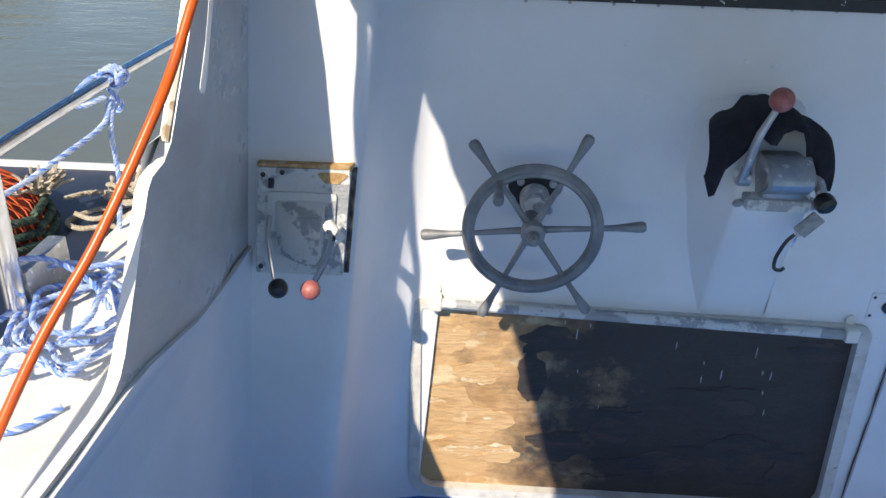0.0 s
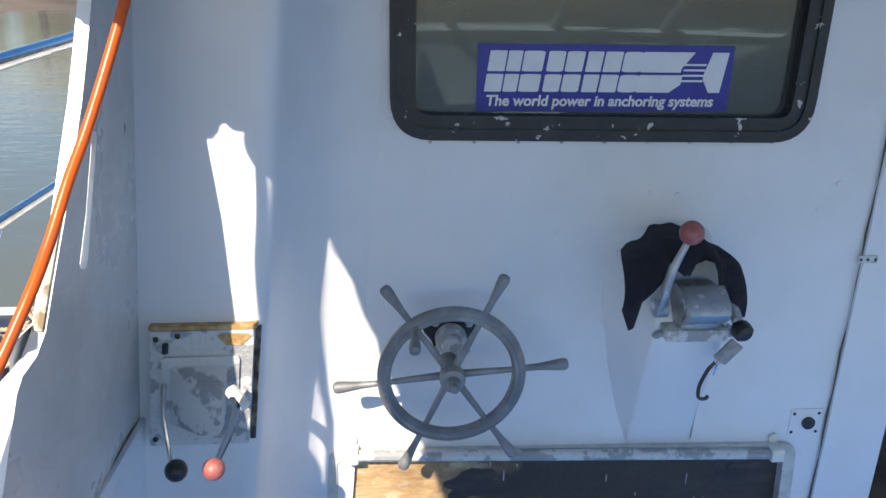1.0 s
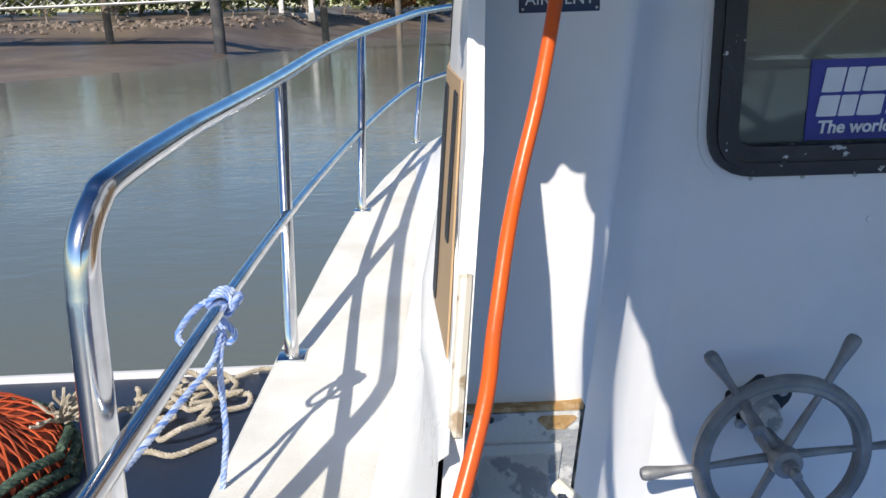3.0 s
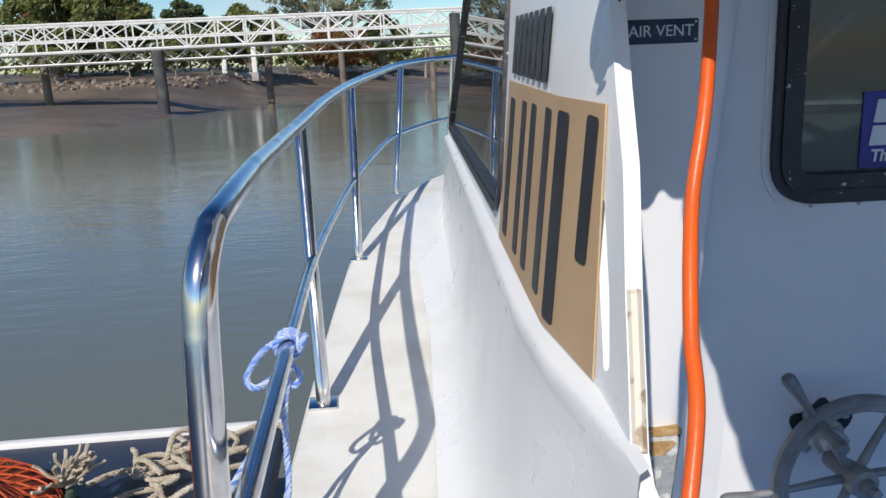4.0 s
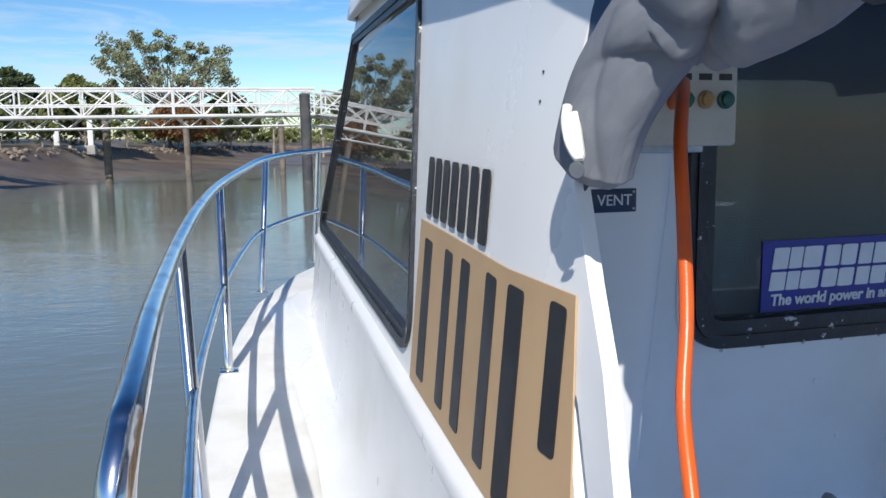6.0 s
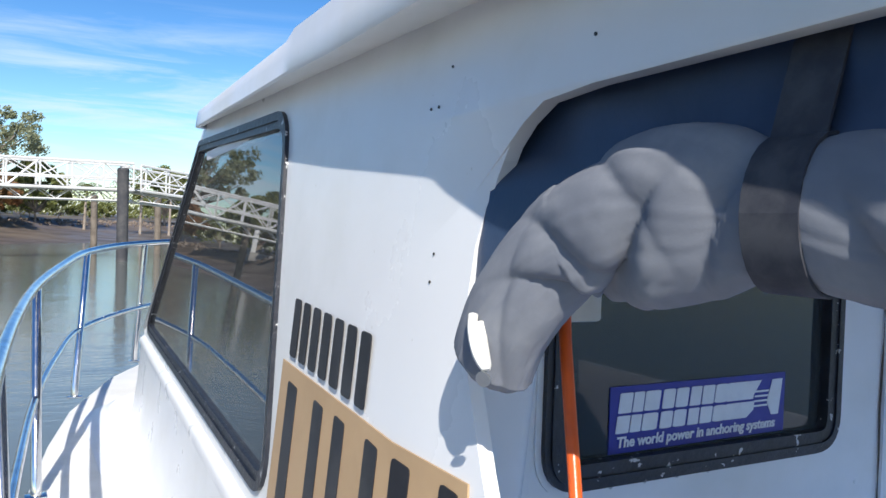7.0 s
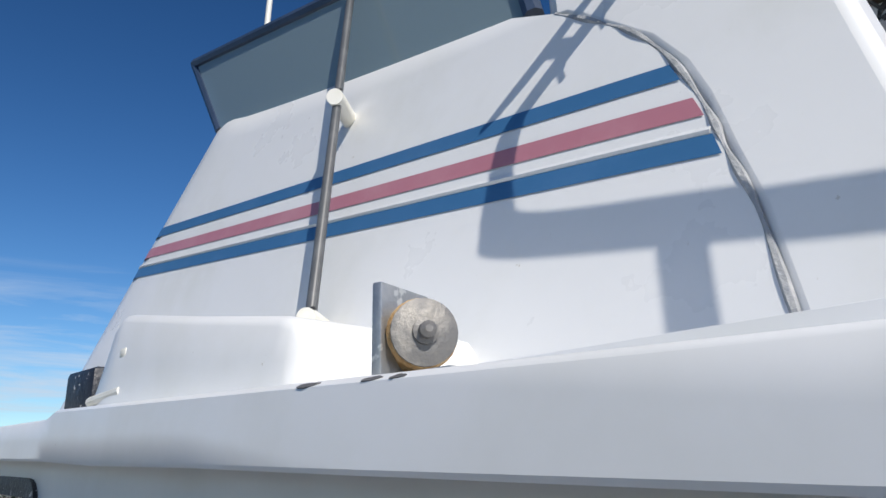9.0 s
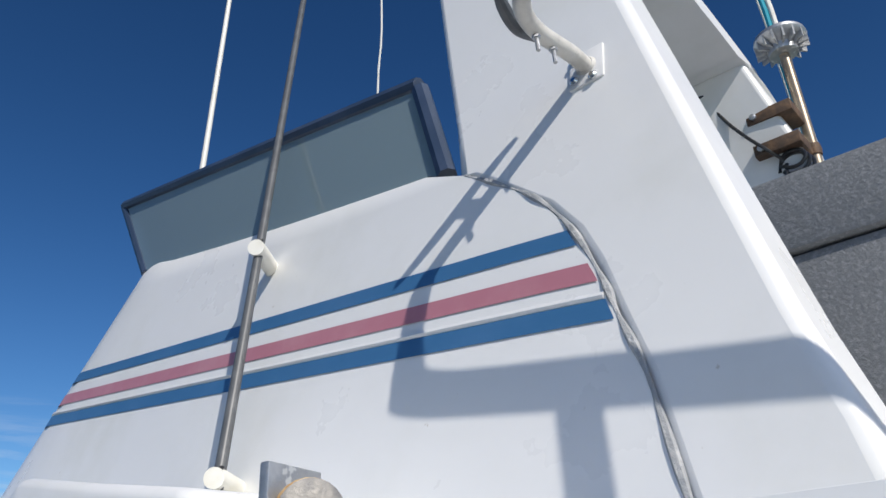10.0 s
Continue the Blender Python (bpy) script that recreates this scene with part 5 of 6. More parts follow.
# ---- guard rail ----
rail = thing("guard_rail", "polished stainless guard rail with posts round the deck", "guard rail")
TOP = [(-0.702, 1.035, 1.38), (-0.698, 1.045, 1.445), (-0.692, 1.08, 1.485), (-0.689, 1.14, 1.502), (-0.690, 1.45, 1.515), (-0.687, 1.70, 1.520), (-0.672, 2.20, 1.535), (-0.63, 2.80, 1.572), (-0.553, 3.50, 1.610), (-0.43, 4.15, 1.65), (-0.283, 4.69, 1.69), (-0.02, 5.15, 1.72), (0.4, 5.5, 1.74), (XC, 5.75, 1.75)]
part("top_rail", tube([(-0.714, 1.02, 0.89), (-0.706, 1.025, 1.2)] + smooth_path(TOP, 7), lambda t: 0.0205 - 0.003 * min(1.0, t * 6), 16), STEEL, rail)
MID = [(-0.66, 0.2, 1.235), (-0.655, 0.7, 1.238), (-0.652, 1.3, 1.243), (-0.650, 2.03, 1.228), (-0.612, 2.66, 1.236), (-0.555, 3.30, 1.250), (-0.455, 3.95, 1.285), (-0.32, 4.53, 1.32), (-0.02, 5.0, 1.36), (0.4, 5.5, 1.37), (XC, 5.75, 1.38)]
part("mid_rail", tube(smooth_path(MID, 7), 0.0125, 12), STEEL, rail)
for (xb, yb), (xt, yt, zt) in (((-0.640, 1.88), (-0.672, 2.22, 1.535)), ((-0.558, 3.10), (-0.553, 3.50, 1.610)), ((-0.352, 4.38), (-0.283, 4.69, 1.69)), ((0.02, 5.15), (0.06, 5.12, 1.73)), ((0.5, 5.65), (0.5, 5.58, 1.75))):
    zb = deck_z(yb)
    post = part("post", tube([(xb, yb, zb), (xb, yb, zb + 0.05), ((xb + xt) / 2, (yb + yt) / 2, (zb + zt) / 2), (xt, yt, zt - 0.01)], 0.0165, 14), STEEL, rail)
    part("base_plate", box((xb - 0.032, yb - 0.032, zb - 0.002), (xb + 0.032, yb + 0.032, zb + 0.005), 0.002), STEEL, post)

# ropes on the rail and deck
hitch = thing("mooring_rope", "blue and white laid rope hitched to the rail and trailing down", "rope")
KN = Vector((-0.652, 1.40, 1.243))
for k in range(3):
    pts = [KN + Vector((0.0185 * math.cos(a), -0.013 + 0.013 * k + 0.003 * math.sin(a * 2), 0.0185 * math.sin(a))) for a in (2 * math.pi * j / 14 for j in range(15))]
    bm = bmesh.new()
    rope_strands(bm, pts, 0.0058, 0.028)
    part("turn", bm, ROPEBLUE, hitch)
bm = bmesh.new()
rope_strands(bm, smooth_path([KN + Vector((0.02, -0.02, 0)), KN + Vector((0.028, 0.0, 0.012)), KN + Vector((0.018, 0.028, -0.01)), KN + Vector((-0.01, 0.02, -0.04)), KN + Vector((0.0, 0.0, -0.07)), KN + Vector((0.016, -0.01, -0.05)), KN + Vector((0.0, -0.02, -0.02))], 6), 0.0058, 0.028)
part("hitch", bm, ROPEBLUE, hitch)
part("tail", rope([KN + Vector((0, 0.0, -0.03)), KN + Vector((-0.012, -0.015, -0.10)), KN + Vector((-0.016, -0.01, -0.18)), (-0.67, 1.385, 1.0), (-0.695, 1.385, 0.85), (-0.75, 1.40, 0.5), (-0.78, 1.42, 0.1)], 0.0055, 0.028), ROPEBLUE, hitch)
part("lead", rope([KN + Vector((-0.005, -0.01, -0.04)), KN + Vector((-0.02, -0.03, -0.09)), (-0.70, 1.27, 1.13), (-0.74, 1.10, 1.11), (-0.79, 0.85, 1.12), (-0.86, 0.5, 1.16), (-0.95, 0.0, 1.2)], 0.0055, 0.028), ROPEBLUE, hitch)
part("loop", rope([KN + Vector((0.0, 0.01, 0.01)), KN + Vector((-0.035, -0.02, 0.0)), KN + Vector((-0.06, -0.05, -0.03)), KN + Vector((-0.045, -0.06, -0.045)), KN + Vector((-0.01, -0.02, -0.035))], 0.0055, 0.028), ROPEBLUE, hitch)

coil = thing("rope_coil", "loose tangle of blue rope lying on the side deck", "rope")
rnd = random.Random(11)
bm = bmesh.new()
for k in range(6):
    cx, cy = -0.61 + rnd.uniform(-0.04, 0.04), 1.04 + rnd.uniform(-0.09, 0.09)
    pts = []
    a0 = rnd.uniform(0, 6)
    for j in range(13):
        a = a0 + j * 0.52
        pts.append((cx + (0.09 + rnd.uniform(-0.02, 0.02)) * math.cos(a), cy + (0.13 + rnd.uniform(-0.03, 0.03)) * math.sin(a), deck_z(cy) + 0.009 + 0.010 * k * (0.4 + 0.6 * abs(math.sin(a * 1.3)))))
    bm = bmesh.new()
    rope_strands(bm, smooth_path(pts, 5), 0.0056, 0.028)
    part("loop", bm, ROPEBLUE, coil)
part("tail", rope([(-0.53, 0.80, 0.90), (-0.58, 0.74, 0.90), (-0.68, 0.74, 0.90), (-0.76, 0.70, 0.905), (-0.83, 0.62, 0.89), (-0.95, 0.4, 0.8)], 0.0056, 0.028), ROPEBLUE, coil)
part("lead", rope([(-0.56, 1.05, 0.92), (-0.62, 1.10, 0.95), (-0.70, 1.08, 1.0), (-0.80, 0.95, 1.0), (-0.95, 0.7, 1.02)], 0.0056, 0.028), ROPEBLUE, coil)
cleat = thing("deck_bracket", "dull aluminium angle bracket on the side deck", "bracket")
part("upright", box((-0.735, 1.05, 0.90), (-0.70, 1.20, 0.985), 0.003), ALU, cleat)
part("foot", box((-0.735, 1.05, 0.897), (-0.66, 1.20, 0.907), 0.003), ALU, cleat)

# ---- roof things ----
locker = thing("roof_locker", "white moulded step on the cabin roof beside the flybridge", "moulding")
rows = []
for y, h, x0 in ((1.505, 2.165, -0.222), (1.492, 2.19, -0.226), (1.476, 2.226, -0.231), (1.434, 2.266, -0.238), (1.408, 2.290, -0.243), (1.388, 2.300, -0.245), (1.37, 2.301, -0.246), (1.15, 2.262, -0.252), (0.955, 2.230, -0.258), (0.93, 2.222, -0.259), (0.91, 2.20, -0.259), (0.885, 2.14, -0.258)):
    zb = 2.13 + 0.03 * (y - 0.9)
    rows.append([Vector((x0 - 0.012, y, zb)), Vector((x0 - 0.006, y, zb + (h - zb) * 0.5)), Vector((x0, y, h - 0.014)), Vector((x0 + 0.005, y, h - 0.004)), Vector((x0 + 0.016, y, h)), Vector((0.02, y, h + 0.006)), Vector((0.08, y, h + 0.006))])
part("body", skin(rows), GEL, locker, sharp=60)
part("catch", box((-0.252, 1.345, 2.234), (-0.240, 1.365, 2.248), 0.003), NYLON, locker)
part("rod_end", tube([(-0.25, 1.345, 2.187), (-0.243, 1.47, 2.182)], 0.008, 10), NYLON, locker)
pad = thing("black_pad", "worn black rubber block on the roof against the flybridge", "pad")
part("block", box((0.03, 2.19, 2.205), (0.10, 2.365, 2.350), 0.016), RUBBER, pad)
roller = thing("roof_roller", "rusty roller on a square alloy plate at the roof edge", "roller")
part("plate", box((-0.305, 0.742, 2.135), (-0.235, 0.752, 2.215), 0.002, Euler((0, 0, radians(12))).to_matrix().to_4x4()), ALU, roller)
RAX = Vector((-0.5, -0.86, 0.0))
part("drum", lathe([(0.026, 0), (0.030, 0.004), (0.026, 0.014), (0.030, 0.024), (0.028, 0.028)], aim((-0.262, 0.738, 2.172), RAX), 22), RUST, roller, "rusty drum")
part("disc", lathe([(0.027, 0), (0.028, 0.002), (0.028, 0.005), (0.022, 0.007)], aim(Vector((-0.262, 0.738, 2.172)) + RAX * 0.028, RAX), 24), DISC, roller)
part("bolt", lathe([(0.011, 0), (0.011, 0.004), (0.007, 0.005), (0.007, 0.012), (0.003, 0.015)], aim(Vector((-0.262, 0.738, 2.172)) + RAX * 0.034, RAX), 12), DISC, roller)
part("foot", box((-0.30, 0.66, 2.128), (-0.22, 0.745, 2.138), 0.002), ALU, roller)

rod = thing("whip_pole", "dark grey pole clipped to the flybridge side", "pole")
R0, R1 = Vector((-0.035, 1.215, 2.285)), Vector((0.068, 1.30, 2.735))
RD = (R1 - R0)
part("pole", tube([R0, R0 + RD * 0.5, R1, R1 + RD, R1 + RD * 3.2], lambda t: 0.0095 - 0.002 * t, 12), RODGREY, rod)
for f in (0.03, 0.99):
    q = R0 + RD * f
    wallx = fly_x(q.y, q.z)
    c = part("clip", tube([q + Vector((-0.016, -0.012, -0.002)), q + Vector((0.0, 0.0, 0)), Vector((wallx + 0.004, q.y + 0.045, q.z - 0.004))], 0.0155, 16), NYLON, rod, "white nylon clip")
    part("screw", lathe([(0.004, 0), (0.004, 0.001)], aim(q + Vector((-0.008, -0.017, 0.012)), (-0.6, -0.7, 0.5)), 8), BLACK, c)
whip = thing("whip_antenna", "long thin white whip antenna", "antenna")
part("mast", tube([(0.60, 2.51, 2.9), (0.60, 2.48, 3.34), (0.60, 2.39, 4.45), (0.60, 2.3, 5.6)], lambda t: 0.013 - 0.006 * t, 10), NYLON, whip)
wire = thing("whip_antenna", "very thin white wire antenna", "antenna")
part("mast", tube(smooth_path([(1.0, 1.95, 2.9), (1.0, 1.94, 3.93), (1.0, 1.915, 4.25), (1.0, 1.92, 4.8)], 4), 0.004, 6), NYLON, wire)

bracket = thing("pipe_bracket", "bent white pipe on a welded plate on the arch", "pipe bracket")
BP = Vector((arch_x(0.619, 2.80), 0.619, 2.80))
part("plate", box(BP - Vector((0.004, 0.028, 0.034)), BP + Vector((0.004, 0.028, 0.034)), 0.002, Euler((0, radians(12), 0)).to_matrix().to_4x4()), PAINT, bracket)
pipe_line = smooth_path([BP, (0.085, 0.618, 2.799), (0.045, 0.620, 2.795), (0.010, 0.622, 2.793), (-0.022, 0.619, 2.794), (-0.046, 0.609, 2.798), (-0.064, 0.590, 2.798), (-0.098, 0.548, 2.780), (-0.128, 0.504, 2.758), (-0.146, 0.450, 2.743), (-0.177, 0.195, 2.736), (-0.194, -0.075, 2.694), (-0.22, -0.51, 2.634), (-0.25, -0.96, 2.586)], 5)
part("pipe", tube(pipe_line, lambda t: 0.0122 + 0.0045 * min(1.0, max(0.0, (t - 0.55) / 0.12)), 14), CHALK, bracket, "chalky white pipe")
part("weld", lathe([(0.018, 0), (0.017, 0.004), (0.0135, 0.009)], aim(BP, (-1, 0, 0.1)), 14), CHALK, bracket)
for dy, dz in ((0.016, 0.024), (-0.012, -0.026), (0.018, -0.020)):
    part("bolt", lathe([(0.007, 0), (0.007, 0.003), (0.004, 0.006)], aim(BP + Vector((-0.005 + 0.2 * dz, dy, dz)), (-1, 0, 0.2)), 12), STEEL, bracket)
for q in (Vector((0.038, 0.620, 2.782)), Vector((0.000, 0.621, 2.780))):
    part("pin", tube([q + Vector((0, 0, 0.006)), q + Vector((-0.002, -0.002, -0.026))], 0.003, 8), ALU, bracket)
    part("nut", lathe([(0.006, 0), (0.006, 0.004)], aim(q, (0, 0, -1)), 6), ALU, bracket)
part("post", tube([(-0.262, 0.172, 2.10), (-0.218, 0.171, 2.46), (-0.180, 0.170, 2.734)], 0.014, 12), CHALK, bracket)
bm = bmesh.new()
add_tube(bm, smooth_path([(0.072, 0.640, 2.828), (0.046, 0.648, 2.826), (0.008, 0.653, 2.820), (-0.030, 0.648, 2.828), (-0.058, 0.638, 2.842)], 5), lambda t: 0.0045 + 0.006 * math.sin(math.pi * min(1, max(0, t))) ** 0.7, 10)
part("cleat", bm, RODGREY, bracket, "dark grey plastic cleat")
part("cleat_foot", tube([(0.014, 0.650, 2.820), (0.014, 0.628, 2.800)], 0.008, 10), RODGREY, bracket, "dark grey plastic cleat")

grey_box = thing("deck_box", "grey speckled box with a lid on the flybridge deck", "box")
part("body", box((0.76, -0.55, 2.2), (1.6, 0.68, 2.70), 0.01), GREYBOX, grey_box)
part("lid", box((0.745, -0.57, 2.705), (1.62, 0.70, 2.862), 0.008), GREYBOX, grey_box)

# satellite antenna on the far leg of the arch
def far_leg(y, z):
    return Vector((2 * XC - arch_x(y, z) - 0.13, y, z))


gps = thing("mushroom_antenna", "grey finned mushroom antenna on a bronze pole", "antenna")
Q0, Q1 = Vector((1.80, 0.69, 3.42)), Vector((1.80, 0.695, 3.93))
part("pole", tube([Q0 + Vector((0, 0, -0.01)), Q1], 0.018, 14), material("bronze_pole", (0.36, 0.29, 0.21), 0.4, 0.6, second=(0.27, 0.21, 0.15), scale=15), gps)
part("head", lathe([(0.02, -0.05), (0.05, -0.045), (0.052, -0.02), (0.085, 0.0), (0.092, 0.015), (0.088, 0.03), (0.06, 0.05), (0.02, 0.058)], Matrix.Translation(Q1), 28), ALU, gps)
for k in range(16):
    a = 2 * math.pi * k / 16
    part("fin", box((0.05, -0.003, -0.03), (0.09, 0.003, 0.012), 0.0, None), SEALANT, gps).matrix_local = Matrix.Translation(Q1) @ Matrix.Rotation(a, 4, "Z")
DARKIRON = material("rusty_iron", (0.085, 0.055, 0.038), 0.7, 0.2, second=(0.17, 0.10, 0.055), scale=30, bump=0.3, bump_scale=90)
for z in (3.475, 3.60):
    arm = part("bracket_arm", box((1.660, 0.690, z - 0.024), (1.795, 0.840, z + 0.020), 0.003), DARKIRON, gps, "rusty mounting arm")
    part("bolt", lathe([(0.012, 0), (0.012, 0.008), (0.006, 0.011)], aim((1.660, 0.815, z), (-1, 0, 0)), 8), ALU, arm)
part("collar", lathe([(0.024, -0.02), (0.026, 0.0), (0.024, 0.02)], Matrix.Translation((1.80, 0.692, 3.475)), 14), DARKIRON, gps)
for k in range(3):
    r = 0.03 + 0.006 * k
    part("loom", tube(smooth_path([(1.69 + 0.01 * k, 0.735 + r * 1.3 * math.cos(a), 3.415 + r * math.sin(a) - 0.012 * k) for a in (2 * math.pi * j / 12 for j in range(12))], 3), 0.0065, 7), BLACK, gps, "black cable loom")
part("tail", tube(smooth_path([(1.70, 0.76, 3.41), (1.69, 0.765, 3.36), (1.69, 0.757, 3.30), (1.69, 0.76, 3.22)], 5), 0.006, 7), BLACK, gps, "black cable tail")
part("cable", tube(smooth_path([(1.69, 0.765, 3.425), (1.655, 0.80, 3.465), (1.65, 0.85, 3.535), (1.65, 0.90, 3.62), (1.65, 0.94, 3.715), (1.66, 0.965, 3.78)], 6), 0.006, 8), BLACK, gps, "black cable")
lamp = thing("arch_fitting", "black cable fitting and loose wiring under the arch", "fitting")
part("body", lathe([(0.028, 0), (0.036, 0.02), (0.030, 0.05), (0.016, 0.085)], aim((1.672, 0.965, 3.82), (-0.1, -0.25, -1)), 12), BLACK, lamp)
part("gland", lathe([(0.018, 0), (0.022, 0.015), (0.012, 0.04)], aim((1.655, 0.955, 3.735), (-0.1, -0.25, -1)), 10), SEALANT, lamp)
for k in range(4):
    part("wire", tube(smooth_path([(1.665, 0.965, 3.79), (1.64 - 0.01 * k, 0.95 + 0.02 * k, 3.80 - 0.02 * k), (1.65, 0.985 - 0.025 * k, 3.75), (1.665, 0.955, 3.73)], 5), 0.005, 6), BLACK, lamp)
for x, y0, mat, r, nm in ((1.93, 0.72, material("turquoise_rod", (0.02, 0.33, 0.42), 0.4), 0.012, "turquoise fishing rod"), (1.93, 0.70, NYLON, 0.010, "white whip antenna"), (1.97, 0.74, NYLON, 0.006, "thin white rod")):
    o = thing("fishing_rod" if "rod" in nm else "whip_antenna", nm + " standing behind the arch", "rod" if "rod" in nm else "antenna")
    part("mast", tube([(x, y0, 3.3), (x, y0 + 0.02, 4.2), (x, y0 + 0.08, 5.2)], r, 8), mat, o)

# paint chipped off the roof's edge
for y, l in ((0.775, 0.016), (0.687, 0.010), (0.655, 0.008)):
    x, low, high = roof_edge(y)
    bm = bmesh.new()
    ring = []
    for k in range(14):
        a = 2 * math.pi * k / 14
        f = 1 + 0.45 * noise.noise(Vector((y * 40, math.cos(a) * 1.7, math.sin(a) * 1.7)))
        ring.append((y + l * f * math.cos(a), 0.0017 * f * math.sin(a)))
    lo = [bm.verts.new((x + 0.0095 + w, yy, high - 0.0052 + 0.9 * w)) for yy, w in ring]
    hi = [bm.verts.new(v.co + Vector((-0.0013, 0, 0.0013))) for v in lo]
    bm.faces.new(hi)
    for k in range(14):
        bm.faces.new((lo[k], lo[(k + 1) % 14], hi[(k + 1) % 14], hi[k]))
    part("paint_chip", bm, DISC, roof, "dark chip in the paint")

# ---- water, bank and the boat alongside ----
tagged(link("water", skin([[Vector((x, y, -0.12)) for x in (-900, -40, 0, 40, 900)] for y in (-900, -40, 0, 40, 900)]), WATER), "murky green-grey river water with fine ripples", "water", kind="structure")

SHORE = [(-900, -200), (-120, 5), (-60, 17), (-30, 22), (-14, 28), (-11.4, 31), (-10.2, 40), (-7.2, 52), (-3, 63), (5, 74), (15, 82), (35, 92), (120, 104), (900, 140)]


def shore(x):
    for (xa, ya), (xb, yb) in zip(SHORE, SHORE[1:]):
        if xa <= x <= xb:
            return ya + (yb - ya) * (x - xa) / (xb - xa)
    return 100.0


def ground_z(x, y):
    d = y - shore(x)
    z = -0.12 + 0.042 * d if d > 0 else -0.12 + 0.05 * d
    z = max(z, -3.0)
    if d > 20:
        z += min(1.0, (d - 20) / 6) * 0.7
    if d > 40:
        z = min(z, 2.6)
    z = min(z, 2.4)
    if d > 45:
        z += min(1.0, (d - 45) / 30) * 0.9
    return z + 0.06 * noise.noise(Vector((x * 0.25, y * 0.25, 0))) + 0.03 * noise.noise(Vector((x * 0.9, y * 0.9, 5)))


xs = [-900, -400, -200] + [-120 + 4 * k for k in range(8)] + [-88 + 1.6 * k for k in range(88)] + [55 + 6 * k for k in range(10)] + [150, 400, 900]
dsy = [-60, -20, -6, -2, 0, 1, 2, 3.5, 5, 7, 9, 12, 15, 18, 21, 22.5, 24, 26, 28, 31, 36, 42, 60, 120, 400, 1400]
ground = tagged(link("ground", skin([[Vector((x, shore(x) + d, ground_z(x, shore(x) + d))) for d in dsy] for x in xs]), MUD), "brown river mud flat rising to a low bank", "ground", kind="structure")

rnd = random.Random(3)
bm = bmesh.new()
for k in range(1500):
    x = rnd.uniform(-45, 45)
    d = rnd.gauss(25.5, 1.3)
    y = shore(x) + d
    s = rnd.uniform(0.07, 0.24)
    vs = bmesh.ops.create_icosphere(bm, subdivisions=1, radius=s)["verts"]
    o = Vector((x, y, ground_z(x, y) + s * 0.2))
    for v in vs:
        v.co = o + Vector((v.co.x * rnd.uniform(0.7, 1.3), v.co.y * rnd.uniform(0.7, 1.3), v.co.z * rnd.uniform(0.5, 0.9)))
tagged(link("rubble", bm, ROCK), "broken rock rubble along the bank", "rubble", kind="stuff")

punt = thing("work_barge", "low barge with a worn navy deck and a white edge", "barge")
part("deck", box((-6.0, -3.0, 0.36), (-0.86, 2.815, 0.45), 0.01), NAVY, punt)
part("hull", box((-5.95, -2.95, -0.4), (-0.90, 2.80, 0.37), 0.02), NAVY, punt)
part("edge_rail", box((-6.0, 2.816, 0.40), (-0.86, 2.856, 0.465), 0.01), PAINT, punt, "white painted edge")

pot = thing("net_heap", "heap of orange net with a green rope edge", "net")
rows = []
for i in range(25):
    a = 2 * math.pi * i / 24
    row = []
    for j in range(7):
        r = 0.25 * j / 6
        h = 0.23 * math.cos(j / 6 * math.pi / 2) ** 0.4 + 0.02 * math.sin(5 * a + j)
        row.append(Vector((-1.66 + r * math.cos(a) * 1.25, 2.15 + r * math.sin(a) * 1.2, 0.45 + h)))
    rows.append(row)
bm = skin(rows)
part("heap", bm, material("dark_net_bulk", (0.20, 0.035, 0.015), 0.9, second=(0.05, 0.02, 0.015), scale=20), pot)
bm = bmesh.new()
for i in range(44):
    a = 2 * math.pi * i / 44
    for s in (0.6, -0.6):
        pts = []
        for j in range(9):
            r = 0.25 * j / 8
            aa = a + s * j / 8
            h = 0.23 * math.cos(j / 8 * math.pi / 2) ** 0.4 + 0.02 * math.sin(5 * aa + j * 6 / 8)
            pts.append(Vector((-1.66 + r * math.cos(aa) * 1.26, 2.15 + r * math.sin(aa) * 1.21, 0.458 + h)))
        add_tube(bm, pts, 0.0032, 4)
tagged(part("mesh", bm, NET, pot, "orange net mesh"), kind="stuff")
for r, z, m in ((0.262, 0.472, ROPEGREEN), (0.254, 0.51, ROPEGREEN), (0.243, 0.555, ROPEGREEN)):
    part("edge_rope", rope([(-1.66 + r * 1.27 * math.cos(2 * math.pi * k / 14), 2.15 + r * 1.22 * math.sin(2 * math.pi * k / 14), z + 0.015 * math.sin(3 * k)) for k in range(15)], 0.014, 0.05), m, pot, "edge rope")
bm = bmesh.new()
rnd = random.Random(8)
for k in range(40):
    p = Vector((-1.39, 2.27, 0.58))
    pts = [p]
    d = Vector((rnd.uniform(-0.4, 1), rnd.uniform(-1, 1), rnd.uniform(0.1, 1.0)))
    for j in range(4):
        p = p + d.normalized() * 0.025 + Vector((rnd.uniform(-1, 1), rnd.uniform(-1, 1), rnd.uniform(-1, 1))) * 0.012
        pts.append(p)
    add_tube(bm, pts, 0.005, 5)
tagged(part("frayed_end", bm, ROPEBEIGE, pot, "frayed yellow rope end"), kind="stuff")

